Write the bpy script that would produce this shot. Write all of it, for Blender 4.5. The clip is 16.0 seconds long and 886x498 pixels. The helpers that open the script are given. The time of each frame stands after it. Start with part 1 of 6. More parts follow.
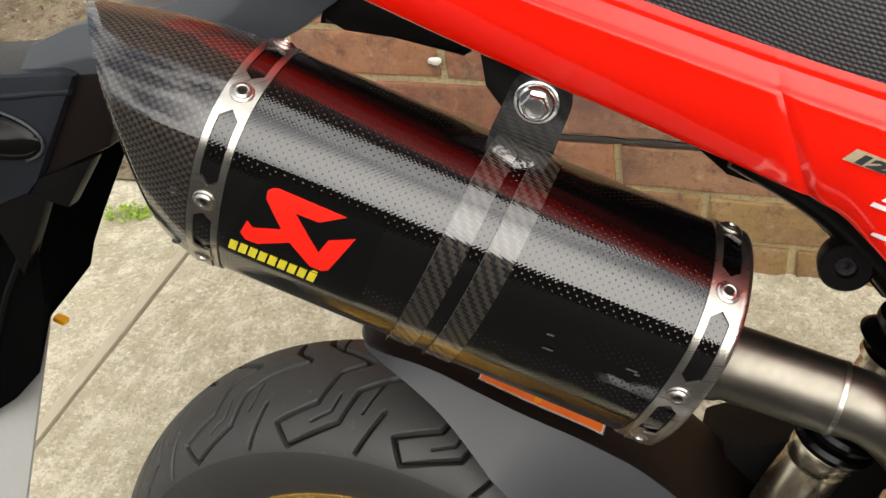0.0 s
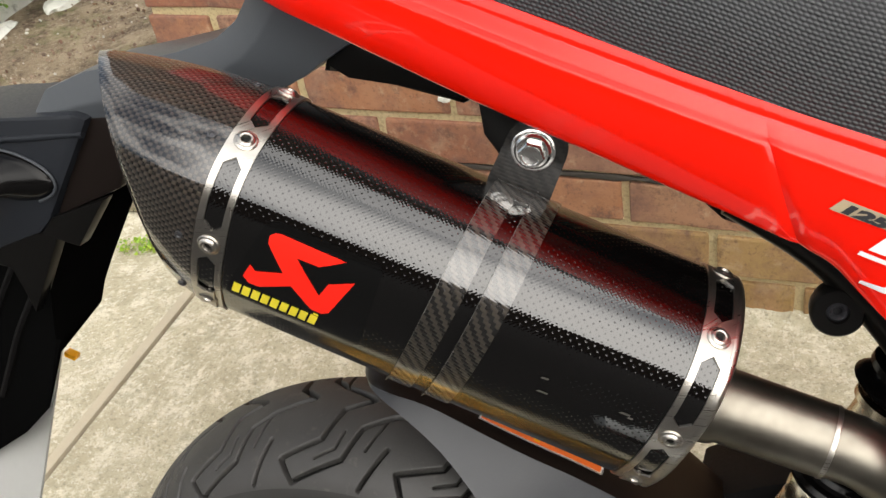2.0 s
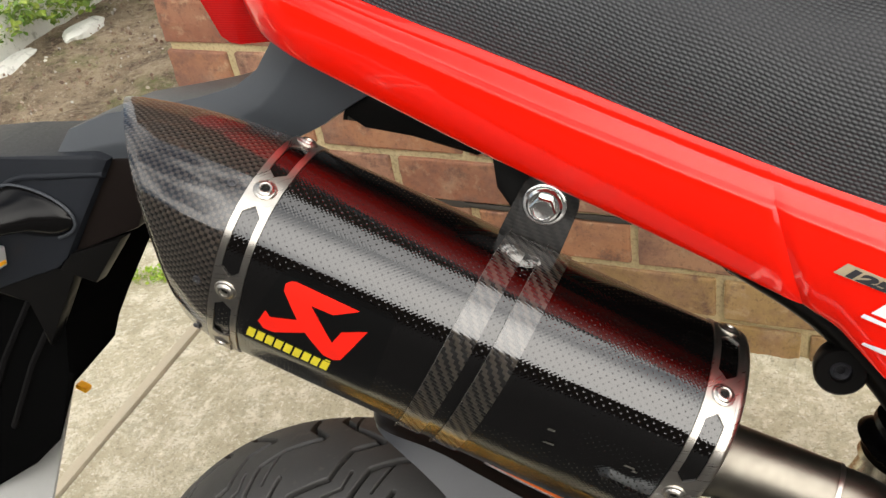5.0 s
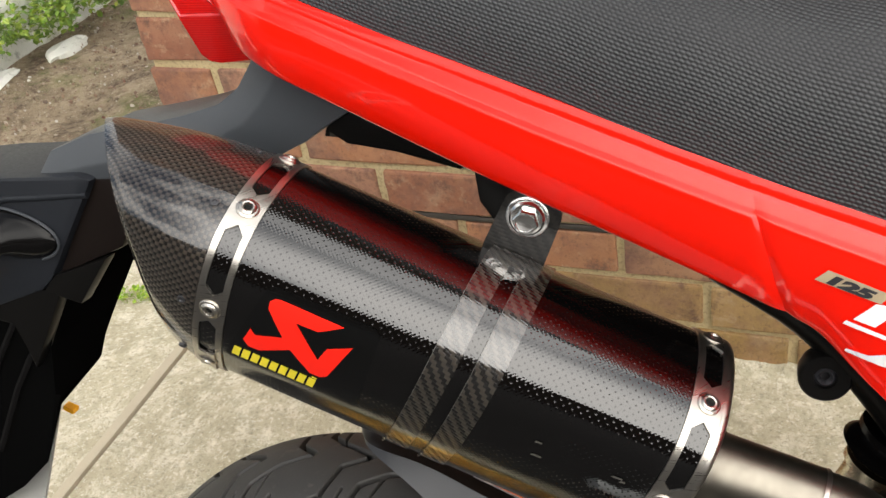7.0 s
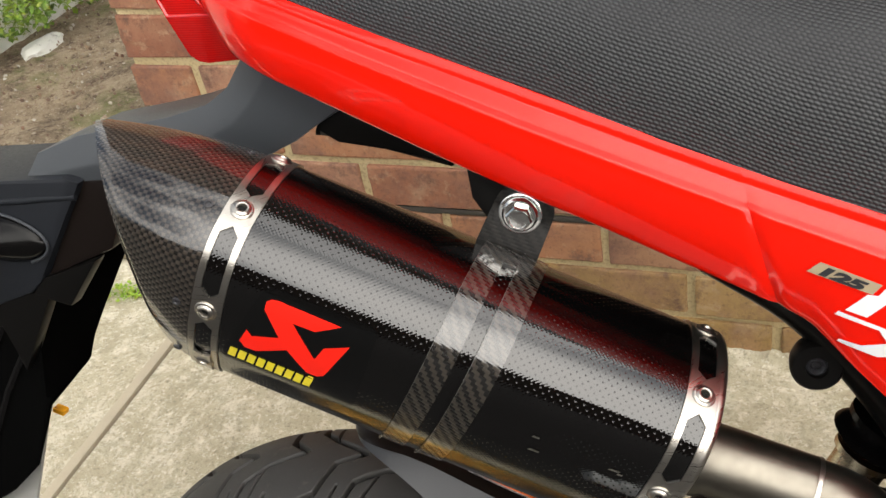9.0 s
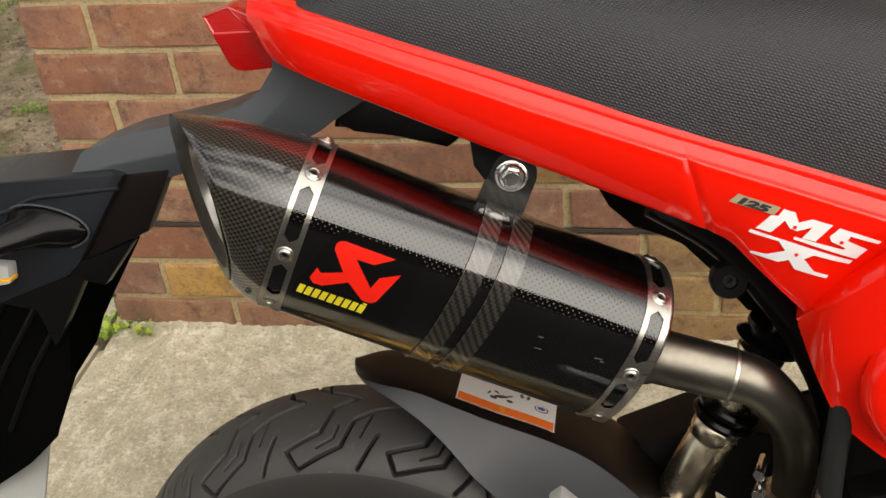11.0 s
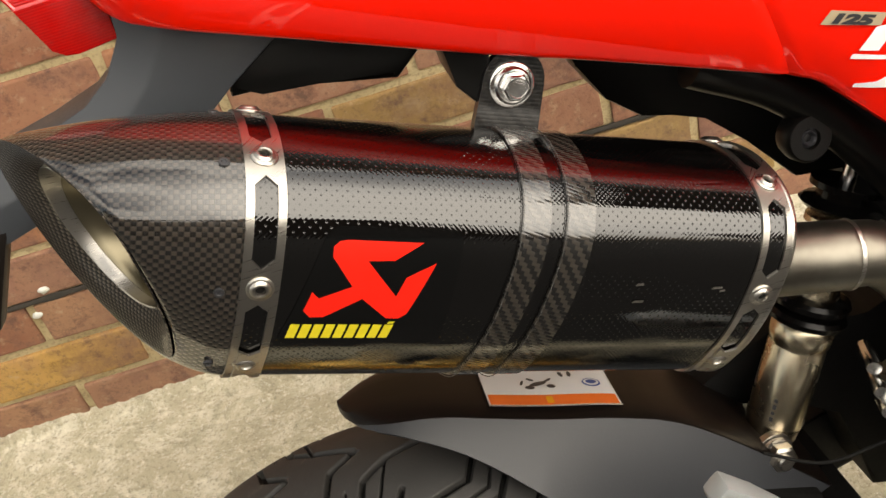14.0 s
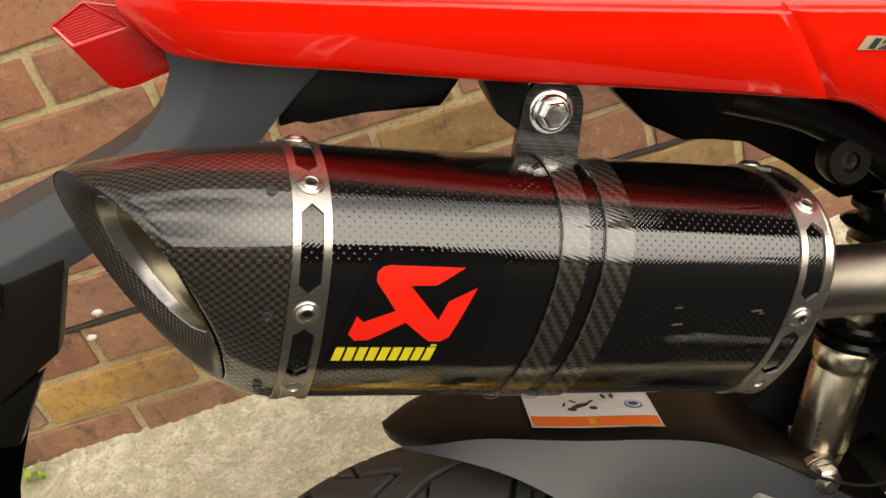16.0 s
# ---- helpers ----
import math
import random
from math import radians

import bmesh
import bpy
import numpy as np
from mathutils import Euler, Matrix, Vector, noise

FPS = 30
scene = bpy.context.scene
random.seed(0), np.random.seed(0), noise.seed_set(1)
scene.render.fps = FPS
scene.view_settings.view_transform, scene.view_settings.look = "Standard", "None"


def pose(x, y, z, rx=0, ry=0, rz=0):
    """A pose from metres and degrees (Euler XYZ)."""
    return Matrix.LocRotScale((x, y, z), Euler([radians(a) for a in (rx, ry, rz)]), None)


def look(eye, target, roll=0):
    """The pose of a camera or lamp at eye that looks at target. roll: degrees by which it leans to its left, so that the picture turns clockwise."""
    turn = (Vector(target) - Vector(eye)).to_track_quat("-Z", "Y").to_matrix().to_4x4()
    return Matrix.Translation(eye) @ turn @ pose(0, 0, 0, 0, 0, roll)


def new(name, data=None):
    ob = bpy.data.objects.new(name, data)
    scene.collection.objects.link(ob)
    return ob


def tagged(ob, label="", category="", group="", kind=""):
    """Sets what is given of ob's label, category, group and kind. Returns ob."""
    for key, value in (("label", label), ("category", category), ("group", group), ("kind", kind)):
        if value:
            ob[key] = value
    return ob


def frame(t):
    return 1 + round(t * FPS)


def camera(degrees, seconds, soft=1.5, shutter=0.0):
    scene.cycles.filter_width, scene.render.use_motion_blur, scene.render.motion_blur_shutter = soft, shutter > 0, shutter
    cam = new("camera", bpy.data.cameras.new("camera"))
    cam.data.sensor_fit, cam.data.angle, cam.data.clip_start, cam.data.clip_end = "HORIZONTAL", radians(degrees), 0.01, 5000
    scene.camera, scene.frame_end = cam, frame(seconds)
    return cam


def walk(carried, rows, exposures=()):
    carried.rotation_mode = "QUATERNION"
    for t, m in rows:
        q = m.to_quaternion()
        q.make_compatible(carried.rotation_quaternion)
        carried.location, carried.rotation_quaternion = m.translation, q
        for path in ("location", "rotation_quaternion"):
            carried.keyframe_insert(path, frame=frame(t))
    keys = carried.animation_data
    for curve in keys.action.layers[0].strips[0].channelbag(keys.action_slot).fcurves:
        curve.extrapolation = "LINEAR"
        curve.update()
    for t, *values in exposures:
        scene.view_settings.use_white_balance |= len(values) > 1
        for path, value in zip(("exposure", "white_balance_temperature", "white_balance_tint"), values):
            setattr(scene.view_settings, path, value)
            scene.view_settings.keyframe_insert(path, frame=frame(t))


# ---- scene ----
cam = camera(45.5, 16.0)
PATH = [
    (0, (0.859, -1.108, 1.0), (0.144, 0.279, -0.251), -11.4),
    (0.5, (0.86, -1.111, 1.008), (0.102, 0.277, -0.217), -11.6),
    (1, (0.867, -1.103, 1.008), (0.102, 0.287, -0.21), -11.7),
    (1.5, (0.868, -1.102, 1.012), (0.105, 0.316, -0.174), -12.0),
    (2, (0.871, -1.109, 1.012), (0.123, 0.303, -0.191), -11.5),
    (2.5, (0.883, -1.105, 1.019), (0.099, 0.308, -0.159), -12.0),
    (3, (0.882, -1.115, 1.024), (0.096, 0.321, -0.125), -11.2),
    (3.5, (0.875, -1.118, 1.021), (0.088, 0.311, -0.135), -9.8),
    (4, (0.879, -1.114, 1.022), (0.095, 0.338, -0.109), -10.3),
    (4.2, (0.873, -1.112, 1.028), (0.104, 0.333, -0.121), -10.0),
    (6.5, (0.872, -1.112, 1.026), (0.116, 0.336, -0.128), -10.8),
    (7, (0.875, -1.111, 1.029), (0.125, 0.351, -0.111), -10.8),
    (7.5, (0.871, -1.118, 1.025), (0.128, 0.345, -0.119), -10.2),
    (8, (0.872, -1.112, 1.024), (0.126, 0.327, -0.148), -11.0),
    (8.5, (0.87, -1.101, 1.024), (0.123, 0.322, -0.165), -11.4),
    (8.7, (0.873, -1.103, 1.026), (0.132, 0.333, -0.152), -11.5),
    (10.8, (0.789, -1.291, 1.1), (0.432, 0.326, -0.022), -3.8),
    (11, (0.803, -1.315, 1.096), (0.413, 0.296, -0.023), -6.6),
    (11.5, (0.821, -1.347, 1.083), (0.443, 0.244, -0.069), -16.3),
    (11.7, (0.772, -1.321, 1.070), (0.511, 0.261, -0.126), -16.9),
    (12, (0.713, -1.286, 1.049), (0.623, 0.295, -0.173), -15.2),
    (12.2, (0.650, -1.264, 1.040), (0.725, 0.298, -0.206), -14.8),
    (12.5, (0.627, -1.234, 1.001), (0.668, 0.292, -0.291), -16.9),
    (12.7, (0.619, -1.204, 0.990), (0.668, 0.302, -0.325), -18.8),
    (13, (0.646, -1.179, 0.988), (0.619, 0.361, -0.288), -18.9),
    (13.5, (0.639, -1.142, 0.985), (0.643, 0.456, -0.217), -17.2),
    (14, (0.644, -1.135, 0.983), (0.652, 0.45, -0.237), -16.8),
    (14.5, (0.649, -1.138, 0.984), (0.615, 0.447, -0.236), -18.3),
    (15, (0.649, -1.14, 0.985), (0.6, 0.446, -0.232), -18.9),
    (15.5, (0.649, -1.142, 0.987), (0.598, 0.461, -0.208), -18.8),
    (16, (0.647, -1.144, 0.991), (0.582, 0.478, -0.177), -18.6),
]
LIGHT = [(0, -0.46, 6800, 10), (1, -0.32, 6750, 10), (2.5, -0.37, 6750, 10), (3.0, -0.39, 6750, 10), (3.5, -0.53, 6750, 10), (4, -0.41, 6750, 10), (8.5, -0.43, 6750, 10), (11, -0.72, 7150, 10), (11.5, -0.50, 7050, 10), (12, -0.22, 6950, 10),
         (12.5, -0.08, 6950, 10), (13, 0.00, 7000, 10), (13.5, -0.24, 7250, 10), (14, -0.43, 7450, 10), (15, -0.45, 7550, 10), (16, -0.57, 7550, 10)]
walk(cam, [(t, look(eye, target, roll)) for t, eye, target, roll in PATH], LIGHT)

# ---- light ----
world = bpy.data.worlds.new("sky")
scene.world = world
world.use_nodes = True
wn = world.node_tree.nodes
sky = wn.new("ShaderNodeTexSky")
sky.sky_type, sky.sun_disc = "NISHITA", False
sky.sun_elevation, sky.sun_rotation = radians(38.0), radians(132.0)
sky.air_density, sky.dust_density, sky.ozone_density = 1.6, 0.4, 3.0
# broken bright cloud over the whole sky
wl = world.node_tree.links
way = wn.new("ShaderNodeTexCoord").outputs["Generated"]
puff = wn.new("ShaderNodeTexNoise")
puff.inputs["Scale"].default_value, puff.inputs["Detail"].default_value, puff.inputs["Roughness"].default_value = 1.9, 6.0, 0.50
drift = wn.new("ShaderNodeVectorMath")
drift.inputs[1].default_value = (5.1, 4.4, 0.0)
wl.new(way, drift.inputs[0])
wl.new(drift.outputs[0], puff.inputs["Vector"])
cover = wn.new("ShaderNodeValToRGB")
cover.color_ramp.elements[0].position, cover.color_ramp.elements[1].position = 0.42, 0.52
wl.new(puff.outputs["Fac"], cover.inputs["Fac"])
cloudy = wn.new("ShaderNodeMix")
cloudy.data_type = "RGBA"
# cloud brightened round SUN_WAY, aimed so the can reflects a bright band
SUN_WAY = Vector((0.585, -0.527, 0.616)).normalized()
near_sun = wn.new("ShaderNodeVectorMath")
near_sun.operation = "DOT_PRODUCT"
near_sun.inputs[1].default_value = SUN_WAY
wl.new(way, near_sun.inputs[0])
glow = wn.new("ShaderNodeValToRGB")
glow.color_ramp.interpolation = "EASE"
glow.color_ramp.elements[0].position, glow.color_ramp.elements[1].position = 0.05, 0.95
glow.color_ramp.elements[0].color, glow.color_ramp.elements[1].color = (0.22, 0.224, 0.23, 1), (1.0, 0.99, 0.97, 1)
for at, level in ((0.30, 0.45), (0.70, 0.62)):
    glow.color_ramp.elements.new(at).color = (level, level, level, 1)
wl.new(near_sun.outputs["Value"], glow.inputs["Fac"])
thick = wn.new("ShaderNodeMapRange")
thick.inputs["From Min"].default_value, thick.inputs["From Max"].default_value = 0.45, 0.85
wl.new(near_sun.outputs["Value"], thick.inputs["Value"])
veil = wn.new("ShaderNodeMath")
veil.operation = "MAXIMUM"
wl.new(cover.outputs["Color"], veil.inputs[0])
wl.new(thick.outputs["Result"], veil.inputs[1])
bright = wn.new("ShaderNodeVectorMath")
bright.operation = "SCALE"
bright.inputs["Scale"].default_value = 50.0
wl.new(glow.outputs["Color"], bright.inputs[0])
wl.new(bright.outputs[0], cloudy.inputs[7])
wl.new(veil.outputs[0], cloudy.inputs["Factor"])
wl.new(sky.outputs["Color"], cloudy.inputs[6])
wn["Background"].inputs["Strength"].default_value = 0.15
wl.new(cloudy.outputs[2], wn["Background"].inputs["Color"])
sun_data = bpy.data.lights.new("sun", "SUN")
sun_data.energy, sun_data.angle, sun_data.color = 0.2, radians(40), (1.0, 0.88, 0.72)
sun = new("sun", sun_data)
sun.matrix_world = look(SUN_WAY * 6, (0, 0, 0))


# ---- materials ----
def material(name, rough=0.5, metal=0.0, coat=0.0):
    m = bpy.data.materials.new(name)
    m.use_nodes = True
    b = m.node_tree.nodes["Principled BSDF"]
    b.inputs["Roughness"].default_value = rough
    b.inputs["Metallic"].default_value = metal
    b.inputs["Coat Weight"].default_value = coat
    b.inputs["Coat Roughness"].default_value = 0.06
    return m


class Nodes:
    """Short hand for building a node tree."""

    def __init__(self, m):
        self.t = m.node_tree
        self.b = self.t.nodes["Principled BSDF"]

    def add(self, kind, ins=None, operation="", data_type="", blend_type=""):
        n = self.t.nodes.new(kind)
        if operation:
            n.operation = operation
        if data_type:
            n.data_type, n.blend_type = data_type, blend_type
        for k, v in (ins or {}).items():
            self.put(v, n.inputs[k])
        return n

    def put(self, v, socket):
        if isinstance(v, bpy.types.NodeSocket):
            self.t.links.new(v, socket)
        else:
            socket.default_value = v

    def coord(self, which="Object"):
        return self.add("ShaderNodeTexCoord").outputs[which]

    def noise(self, scale, detail=4.0, rough=0.6, vec=None, out="Fac"):
        return self.add("ShaderNodeTexNoise", {"Vector": vec or self.coord(), "Scale": scale, "Detail": detail, "Roughness": rough}).outputs[out]

    def ramp(self, fac, stops):
        n = self.add("ShaderNodeValToRGB", {"Fac": fac})
        e = n.color_ramp.elements
        while len(e) < len(stops):
            e.new(0.5)
        for i, (p, c) in enumerate(stops):
            e[i].position, e[i].color = p, (*c, 1) if len(c) == 3 else c
        return n.outputs["Color"]

    def math(self, op, a, b=0.0, c=0.0):
        return self.add("ShaderNodeMath", {0: a, 1: b, 2: c}, operation=op).outputs[0]

    def mix(self, fac, a, b, blend="MIX"):
        n = self.add("ShaderNodeMix", data_type="RGBA", blend_type=blend)
        self.put(fac, n.inputs["Factor"])
        for v, s in ((a, n.inputs[6]), (b, n.inputs[7])):
            self.put((*v, 1) if isinstance(v, tuple) and len(v) == 3 else v, s)
        return n.outputs[2]

    def bump(self, height, strength=0.3, dist=0.001, normal=None):
        n = self.add("ShaderNodeBump", {"Height": height, "Strength": strength, "Distance": dist})
        if normal is not None:
            self.put(normal, n.inputs["Normal"])
        return n.outputs["Normal"]

    def rand(self):
        return self.add("ShaderNodeObjectInfo").outputs["Random"]

    def colour(self, c):
        self.put((*c, 1) if isinstance(c, tuple) and len(c) == 3 else c, self.b.inputs["Base Color"])

    def rough(self, v):
        self.put(v, self.b.inputs["Roughness"])

    def normal(self, v):
        self.put(v, self.b.inputs["Normal"])


def grained(name, dark, light, rough, scale, bump=0.2, dist=0.001, metal=0.0, coat=0.0, fine=None, spread=0.12):
    """A surface with two scales of variation and a fine relief."""
    m = material(name, rough, metal, coat)
    n = Nodes(m)
    if max(light) < 0.025:
        n.b.inputs["Specular IOR Level"].default_value = 0.18
    big, small = n.noise(scale, 5), n.noise(fine or scale * 12, 4)
    n.colour(n.mix(n.math("MULTIPLY_ADD", big, 0.75, n.math("MULTIPLY", small, 0.25)), dark, light))
    n.rough(n.math("MULTIPLY_ADD", small, spread * 2, rough - spread))
    n.normal(n.bump(small, bump, dist))
    return m


def brick_material(name, stops):
    m = material(name, 0.9)
    n = Nodes(m)
    vec = n.coord()
    r = n.rand()
    shift = n.add("ShaderNodeVectorMath", {0: vec, 1: n.add("ShaderNodeCombineXYZ", {0: n.math("MULTIPLY", r, 37.0), 1: n.math("MULTIPLY", r, 11.0)}).outputs[0]}).outputs[0]
    base = n.ramp(r, stops)
    blotch = n.noise(14, 5, 0.65, shift)
    speck = n.noise(160, 3, 0.7, shift)
    c = n.mix(n.ramp(blotch, [(0.35, (0, 0, 0)), (0.7, (1, 1, 1))]), base, n.mix(0.45, base, (0.40, 0.22, 0.13)))
    c = n.mix(n.ramp(speck, [(0.3, (0.5, 0.5, 0.5)), (0.45, (0, 0, 0))]), c, (0.10, 0.055, 0.035))
    c = n.mix(n.ramp(n.noise(45, 4, 0.7, shift), [(0.57, (0, 0, 0)), (0.72, (0.5, 0.5, 0.5))]), c, (0.50, 0.36, 0.23))
    c = n.mix(n.ramp(n.noise(9, 6, 0.75, shift), [(0.55, (0, 0, 0)), (0.72, (0.40, 0.40, 0.40))]), c, (0.48, 0.37, 0.26))
    c = n.mix(n.ramp(n.noise(22, 6, 0.8, shift), [(0.34, (0.8, 0.8, 0.8)), (0.47, (0, 0, 0))]), c, (0.11, 0.06, 0.045))
    c = n.mix(n.ramp(n.noise(6, 6, 0.75, shift), [(0.36, (0.65, 0.65, 0.65)), (0.52, (0, 0, 0))]), c, (0.15, 0.075, 0.06))
    n.colour(c)
    n.normal(n.bump(speck, 0.6, 0.0015, n.bump(blotch, 0.6, 0.003)))
    return m


M = {}
M["brick_red"] = brick_material("brick_red", [(0.0, (0.30, 0.115, 0.055)), (0.35, (0.22, 0.085, 0.05)), (0.7, (0.36, 0.16, 0.075)), (1.0, (0.27, 0.12, 0.07))])
M["brick_brown"] = brick_material("brick_brown", [(0.0, (0.23, 0.105, 0.065)), (0.4, (0.30, 0.15, 0.095)), (0.7, (0.23, 0.115, 0.085)), (1.0, (0.34, 0.18, 0.10))])
M["brick_yellow"] = brick_material("brick_yellow", [(0.0, (0.50, 0.29, 0.075)), (1.0, (0.44, 0.28, 0.09))])
M["brick_olive"] = brick_material("brick_olive", [(0.0, (0.30, 0.19, 0.06)), (0.5, (0.24, 0.15, 0.055)), (1.0, (0.33, 0.22, 0.08))])


def mortar_material():
    m = material("mortar", 0.95)
    n = Nodes(m)
    c = n.mix(n.noise(9, 5), (0.46, 0.35, 0.17), (0.68, 0.57, 0.35))
    c = n.mix(n.ramp(n.noise(220, 3), [(0.35, (0.5, 0.5, 0.5)), (0.5, (0, 0, 0))]), c, (0.25, 0.18, 0.10))
    n.colour(n.mix(0.16, c, (0.02, 0.018, 0.015)))
    n.normal(n.bump(n.noise(260, 4), 0.7, 0.002))
    return m


def concrete_material():
    m = material("concrete", 0.9)
    n = Nodes(m)
    c = n.mix(n.ramp(n.noise(5, 6, 0.65), [(0.36, (0, 0, 0)), (0.64, (1, 1, 1))]), (0.385, 0.342, 0.238), (0.50, 0.455, 0.33))
    c = n.mix(n.ramp(n.noise(20, 8, 0.75), [(0.49, (0, 0, 0)), (0.60, (0.85, 0.85, 0.85))]), c, (0.60, 0.56, 0.44))
    c = n.mix(n.ramp(n.noise(13, 8, 0.78), [(0.37, (0.8, 0.8, 0.8)), (0.47, (0, 0, 0))]), c, (0.325, 0.297, 0.207))
    c = n.mix(n.ramp(n.noise(42, 7, 0.8), [(0.53, (0, 0, 0)), (0.61, (0.6, 0.6, 0.6))]), c, (0.72, 0.68, 0.56))
    c = n.mix(n.ramp(n.noise(60, 6, 0.8), [(0.34, (0.6, 0.6, 0.6)), (0.44, (0, 0, 0))]), c, (0.28, 0.25, 0.175))
    c = n.mix(n.ramp(n.noise(170, 4, 0.8), [(0.36, (0.75, 0.75, 0.75)), (0.48, (0, 0, 0))]), c, (0.22, 0.195, 0.14))
    c = n.mix(n.ramp(n.noise(95, 5, 0.8), [(0.56, (0, 0, 0)), (0.66, (0.7, 0.7, 0.7))]), c, (0.78, 0.74, 0.62))
    n.colour(n.mix(0.05, c, (0.30, 0.24, 0.14)))
    n.normal(n.bump(n.noise(260, 5), 0.5, 0.0014, n.bump(n.noise(38, 7, 0.75), 0.7, 0.0035)))
    return m


def soil_material():
    m = material("soil", 1.0)
    n = Nodes(m)
    c = n.mix(n.ramp(n.noise(9, 7, 0.75), [(0.38, (0, 0, 0)), (0.62, (1, 1, 1))]), (0.125, 0.088, 0.054), (0.33, 0.26, 0.175))
    c = n.mix(n.ramp(n.noise(55, 7, 0.8), [(0.52, (0, 0, 0)), (0.62, (0.7, 0.7, 0.7))]), c, (0.40, 0.325, 0.23))
    c = n.mix(n.ramp(n.noise(36, 6, 0.8), [(0.36, (0.8, 0.8, 0.8)), (0.46, (0, 0, 0))]), c, (0.075, 0.042, 0.028))
    c = n.mix(n.ramp(n.noise(6.0, 5, 0.7), [(0.52, (0, 0, 0)), (0.66, (0.7, 0.7, 0.7))]), c, (0.12, 0.14, 0.035))
    n.colour(c)
    n.normal(n.bump(n.noise(90, 6, 0.75), 1.0, 0.012))
    return m


def render_material():
    m = material("white_render", 0.95)
    n = Nodes(m)
    c = n.mix(n.noise(7, 6, 0.7), (0.50, 0.50, 0.45), (0.82, 0.82, 0.77))
    c = n.mix(n.ramp(n.noise(38, 5, 0.75), [(0.3, (0.7, 0.7, 0.7)), (0.45, (0, 0, 0))]), c, (0.20, 0.20, 0.17))
    n.colour(c)
    n.normal(n.bump(n.noise(60, 5), 0.8, 0.004))
    return m


def leaf_material(name, stops):
    m = material(name, 0.5)
    n = Nodes(m)
    n.colour(n.ramp(n.add("ShaderNodeNewGeometry").outputs["Random Per Island"], stops))
    n.b.inputs["Subsurface Weight"].default_value = 0.1
    return m


def weave_vectors(n, pitch):
    """Running cell numbers of a woven cloth from the unrolled surface, in metres."""
    uv = n.add("ShaderNodeSeparateXYZ", {0: n.coord("UV")})
    a, b = (n.math("DIVIDE", uv.outputs[i], pitch) for i in (0, 1))
    return a, b


def carbon_dotted():
    """Black lacquered cloth whose weave shows as rows of fine staggered pips."""
    m = material("carbon_sleeve", 0.5, 0.0, 1.0)
    n = Nodes(m)
    a, b = weave_vectors(n, 0.0046)
    row = n.math("FLOOR", n.math("MULTIPLY", b, 2.0))
    shift = n.math("MULTIPLY", n.math("MODULO", row, 2.0), 0.5)
    fa = n.math("ABSOLUTE", n.math("SUBTRACT", n.math("FRACT", n.math("ADD", a, shift)), 0.5))
    fb = n.math("ABSOLUTE", n.math("SUBTRACT", n.math("FRACT", n.math("MULTIPLY", b, 2.0)), 0.5))
    d = n.math("ADD", n.math("MULTIPLY", fa, 2.6), n.math("MULTIPLY", fb, 1.1))
    pip = n.ramp(d, [(0.14, (1, 1, 1)), (0.36, (0, 0, 0))])
    # pips coloured slightly lighter in patches, painted glints besides the relief
    pip_tone = n.ramp(n.noise(38, 4, 0.7), [(0.38, (0.25, 0.25, 0.25)), (0.62, (1, 1, 1))])
    n.colour(n.mix(n.math("MULTIPLY", pip, pip_tone), (0.0012, 0.001, 0.001), (0.007, 0.0062, 0.0055)))
    n.b.inputs["Specular IOR Level"].default_value = 0.0
    n.put(n.math("MULTIPLY_ADD", pip, -0.25, 1.0), n.b.inputs["Coat Weight"])
    n.b.inputs["Coat IOR"].default_value = 1.72
    n.b.inputs["Coat Roughness"].default_value = 0.015
    crimp = n.math("SINE", n.math("MULTIPLY", a, math.pi * 4.0))
    weft = n.math("SINE", n.math("MULTIPLY", b, math.pi * 4.0))
    loose = n.ramp(n.noise(30, 3), [(0.40, (0.15, 0.15, 0.15)), (0.62, (1, 1, 1))])
    wave = n.math("MULTIPLY", n.math("MULTIPLY", crimp, weft), loose)
    relief = n.math("MULTIPLY_ADD", pip, -3.4, n.math("MULTIPLY", wave, 0.40))
    n.put(n.bump(relief, 0.20, 0.00030, n.bump(n.noise(24, 2), 0.09, 0.002)), n.b.inputs["Coat Normal"])
    return m


def carbon_plain(name, light, coat, sheen):
    """Plain-weave cloth, two tows alternating like a chessboard."""
    m = material(name, 0.35, 0.0, 0.7)
    n = Nodes(m)
    a, b = weave_vectors(n, 0.0023)
    check = n.math("MODULO", n.math("ADD", n.math("ADD", n.math("FLOOR", a), n.math("FLOOR", b)), 4000.0), 2.0)
    ba = n.math("SINE", n.math("MULTIPLY", n.math("FRACT", a), math.pi))
    bb = n.math("SINE", n.math("MULTIPLY", n.math("FRACT", b), math.pi))
    hill = n.math("MULTIPLY", ba, bb)
    tone = n.mix(check, (0.005, 0.0045, 0.004), light)
    edge = n.math("MINIMUM", ba, bb)
    n.colour(n.mix(n.ramp(edge, [(0.05, (0, 0, 0)), (0.40, (1, 1, 1))]), (0.012, 0.010, 0.008), tone))
    n.rough(n.math("MULTIPLY_ADD", check, -0.12, 0.42))
    n.put(n.math("MULTIPLY", check, sheen), n.b.inputs["Metallic"])
    n.normal(n.bump(n.math("MULTIPLY", hill, n.math("MULTIPLY_ADD", check, 0.6, 0.4)), 0.5, 0.0004))
    n.b.inputs["Coat Roughness"].default_value = 0.035
    n.b.inputs["Coat IOR"].default_value = 1.7
    n.b.inputs["Coat Weight"].default_value = coat
    n.b.inputs["Specular IOR Level"].default_value = 0.2
    n.put(n.bump(hill, 0.035, 0.0003, n.bump(n.noise(30, 2), 0.12, 0.002)), n.b.inputs["Coat Normal"])
    return m


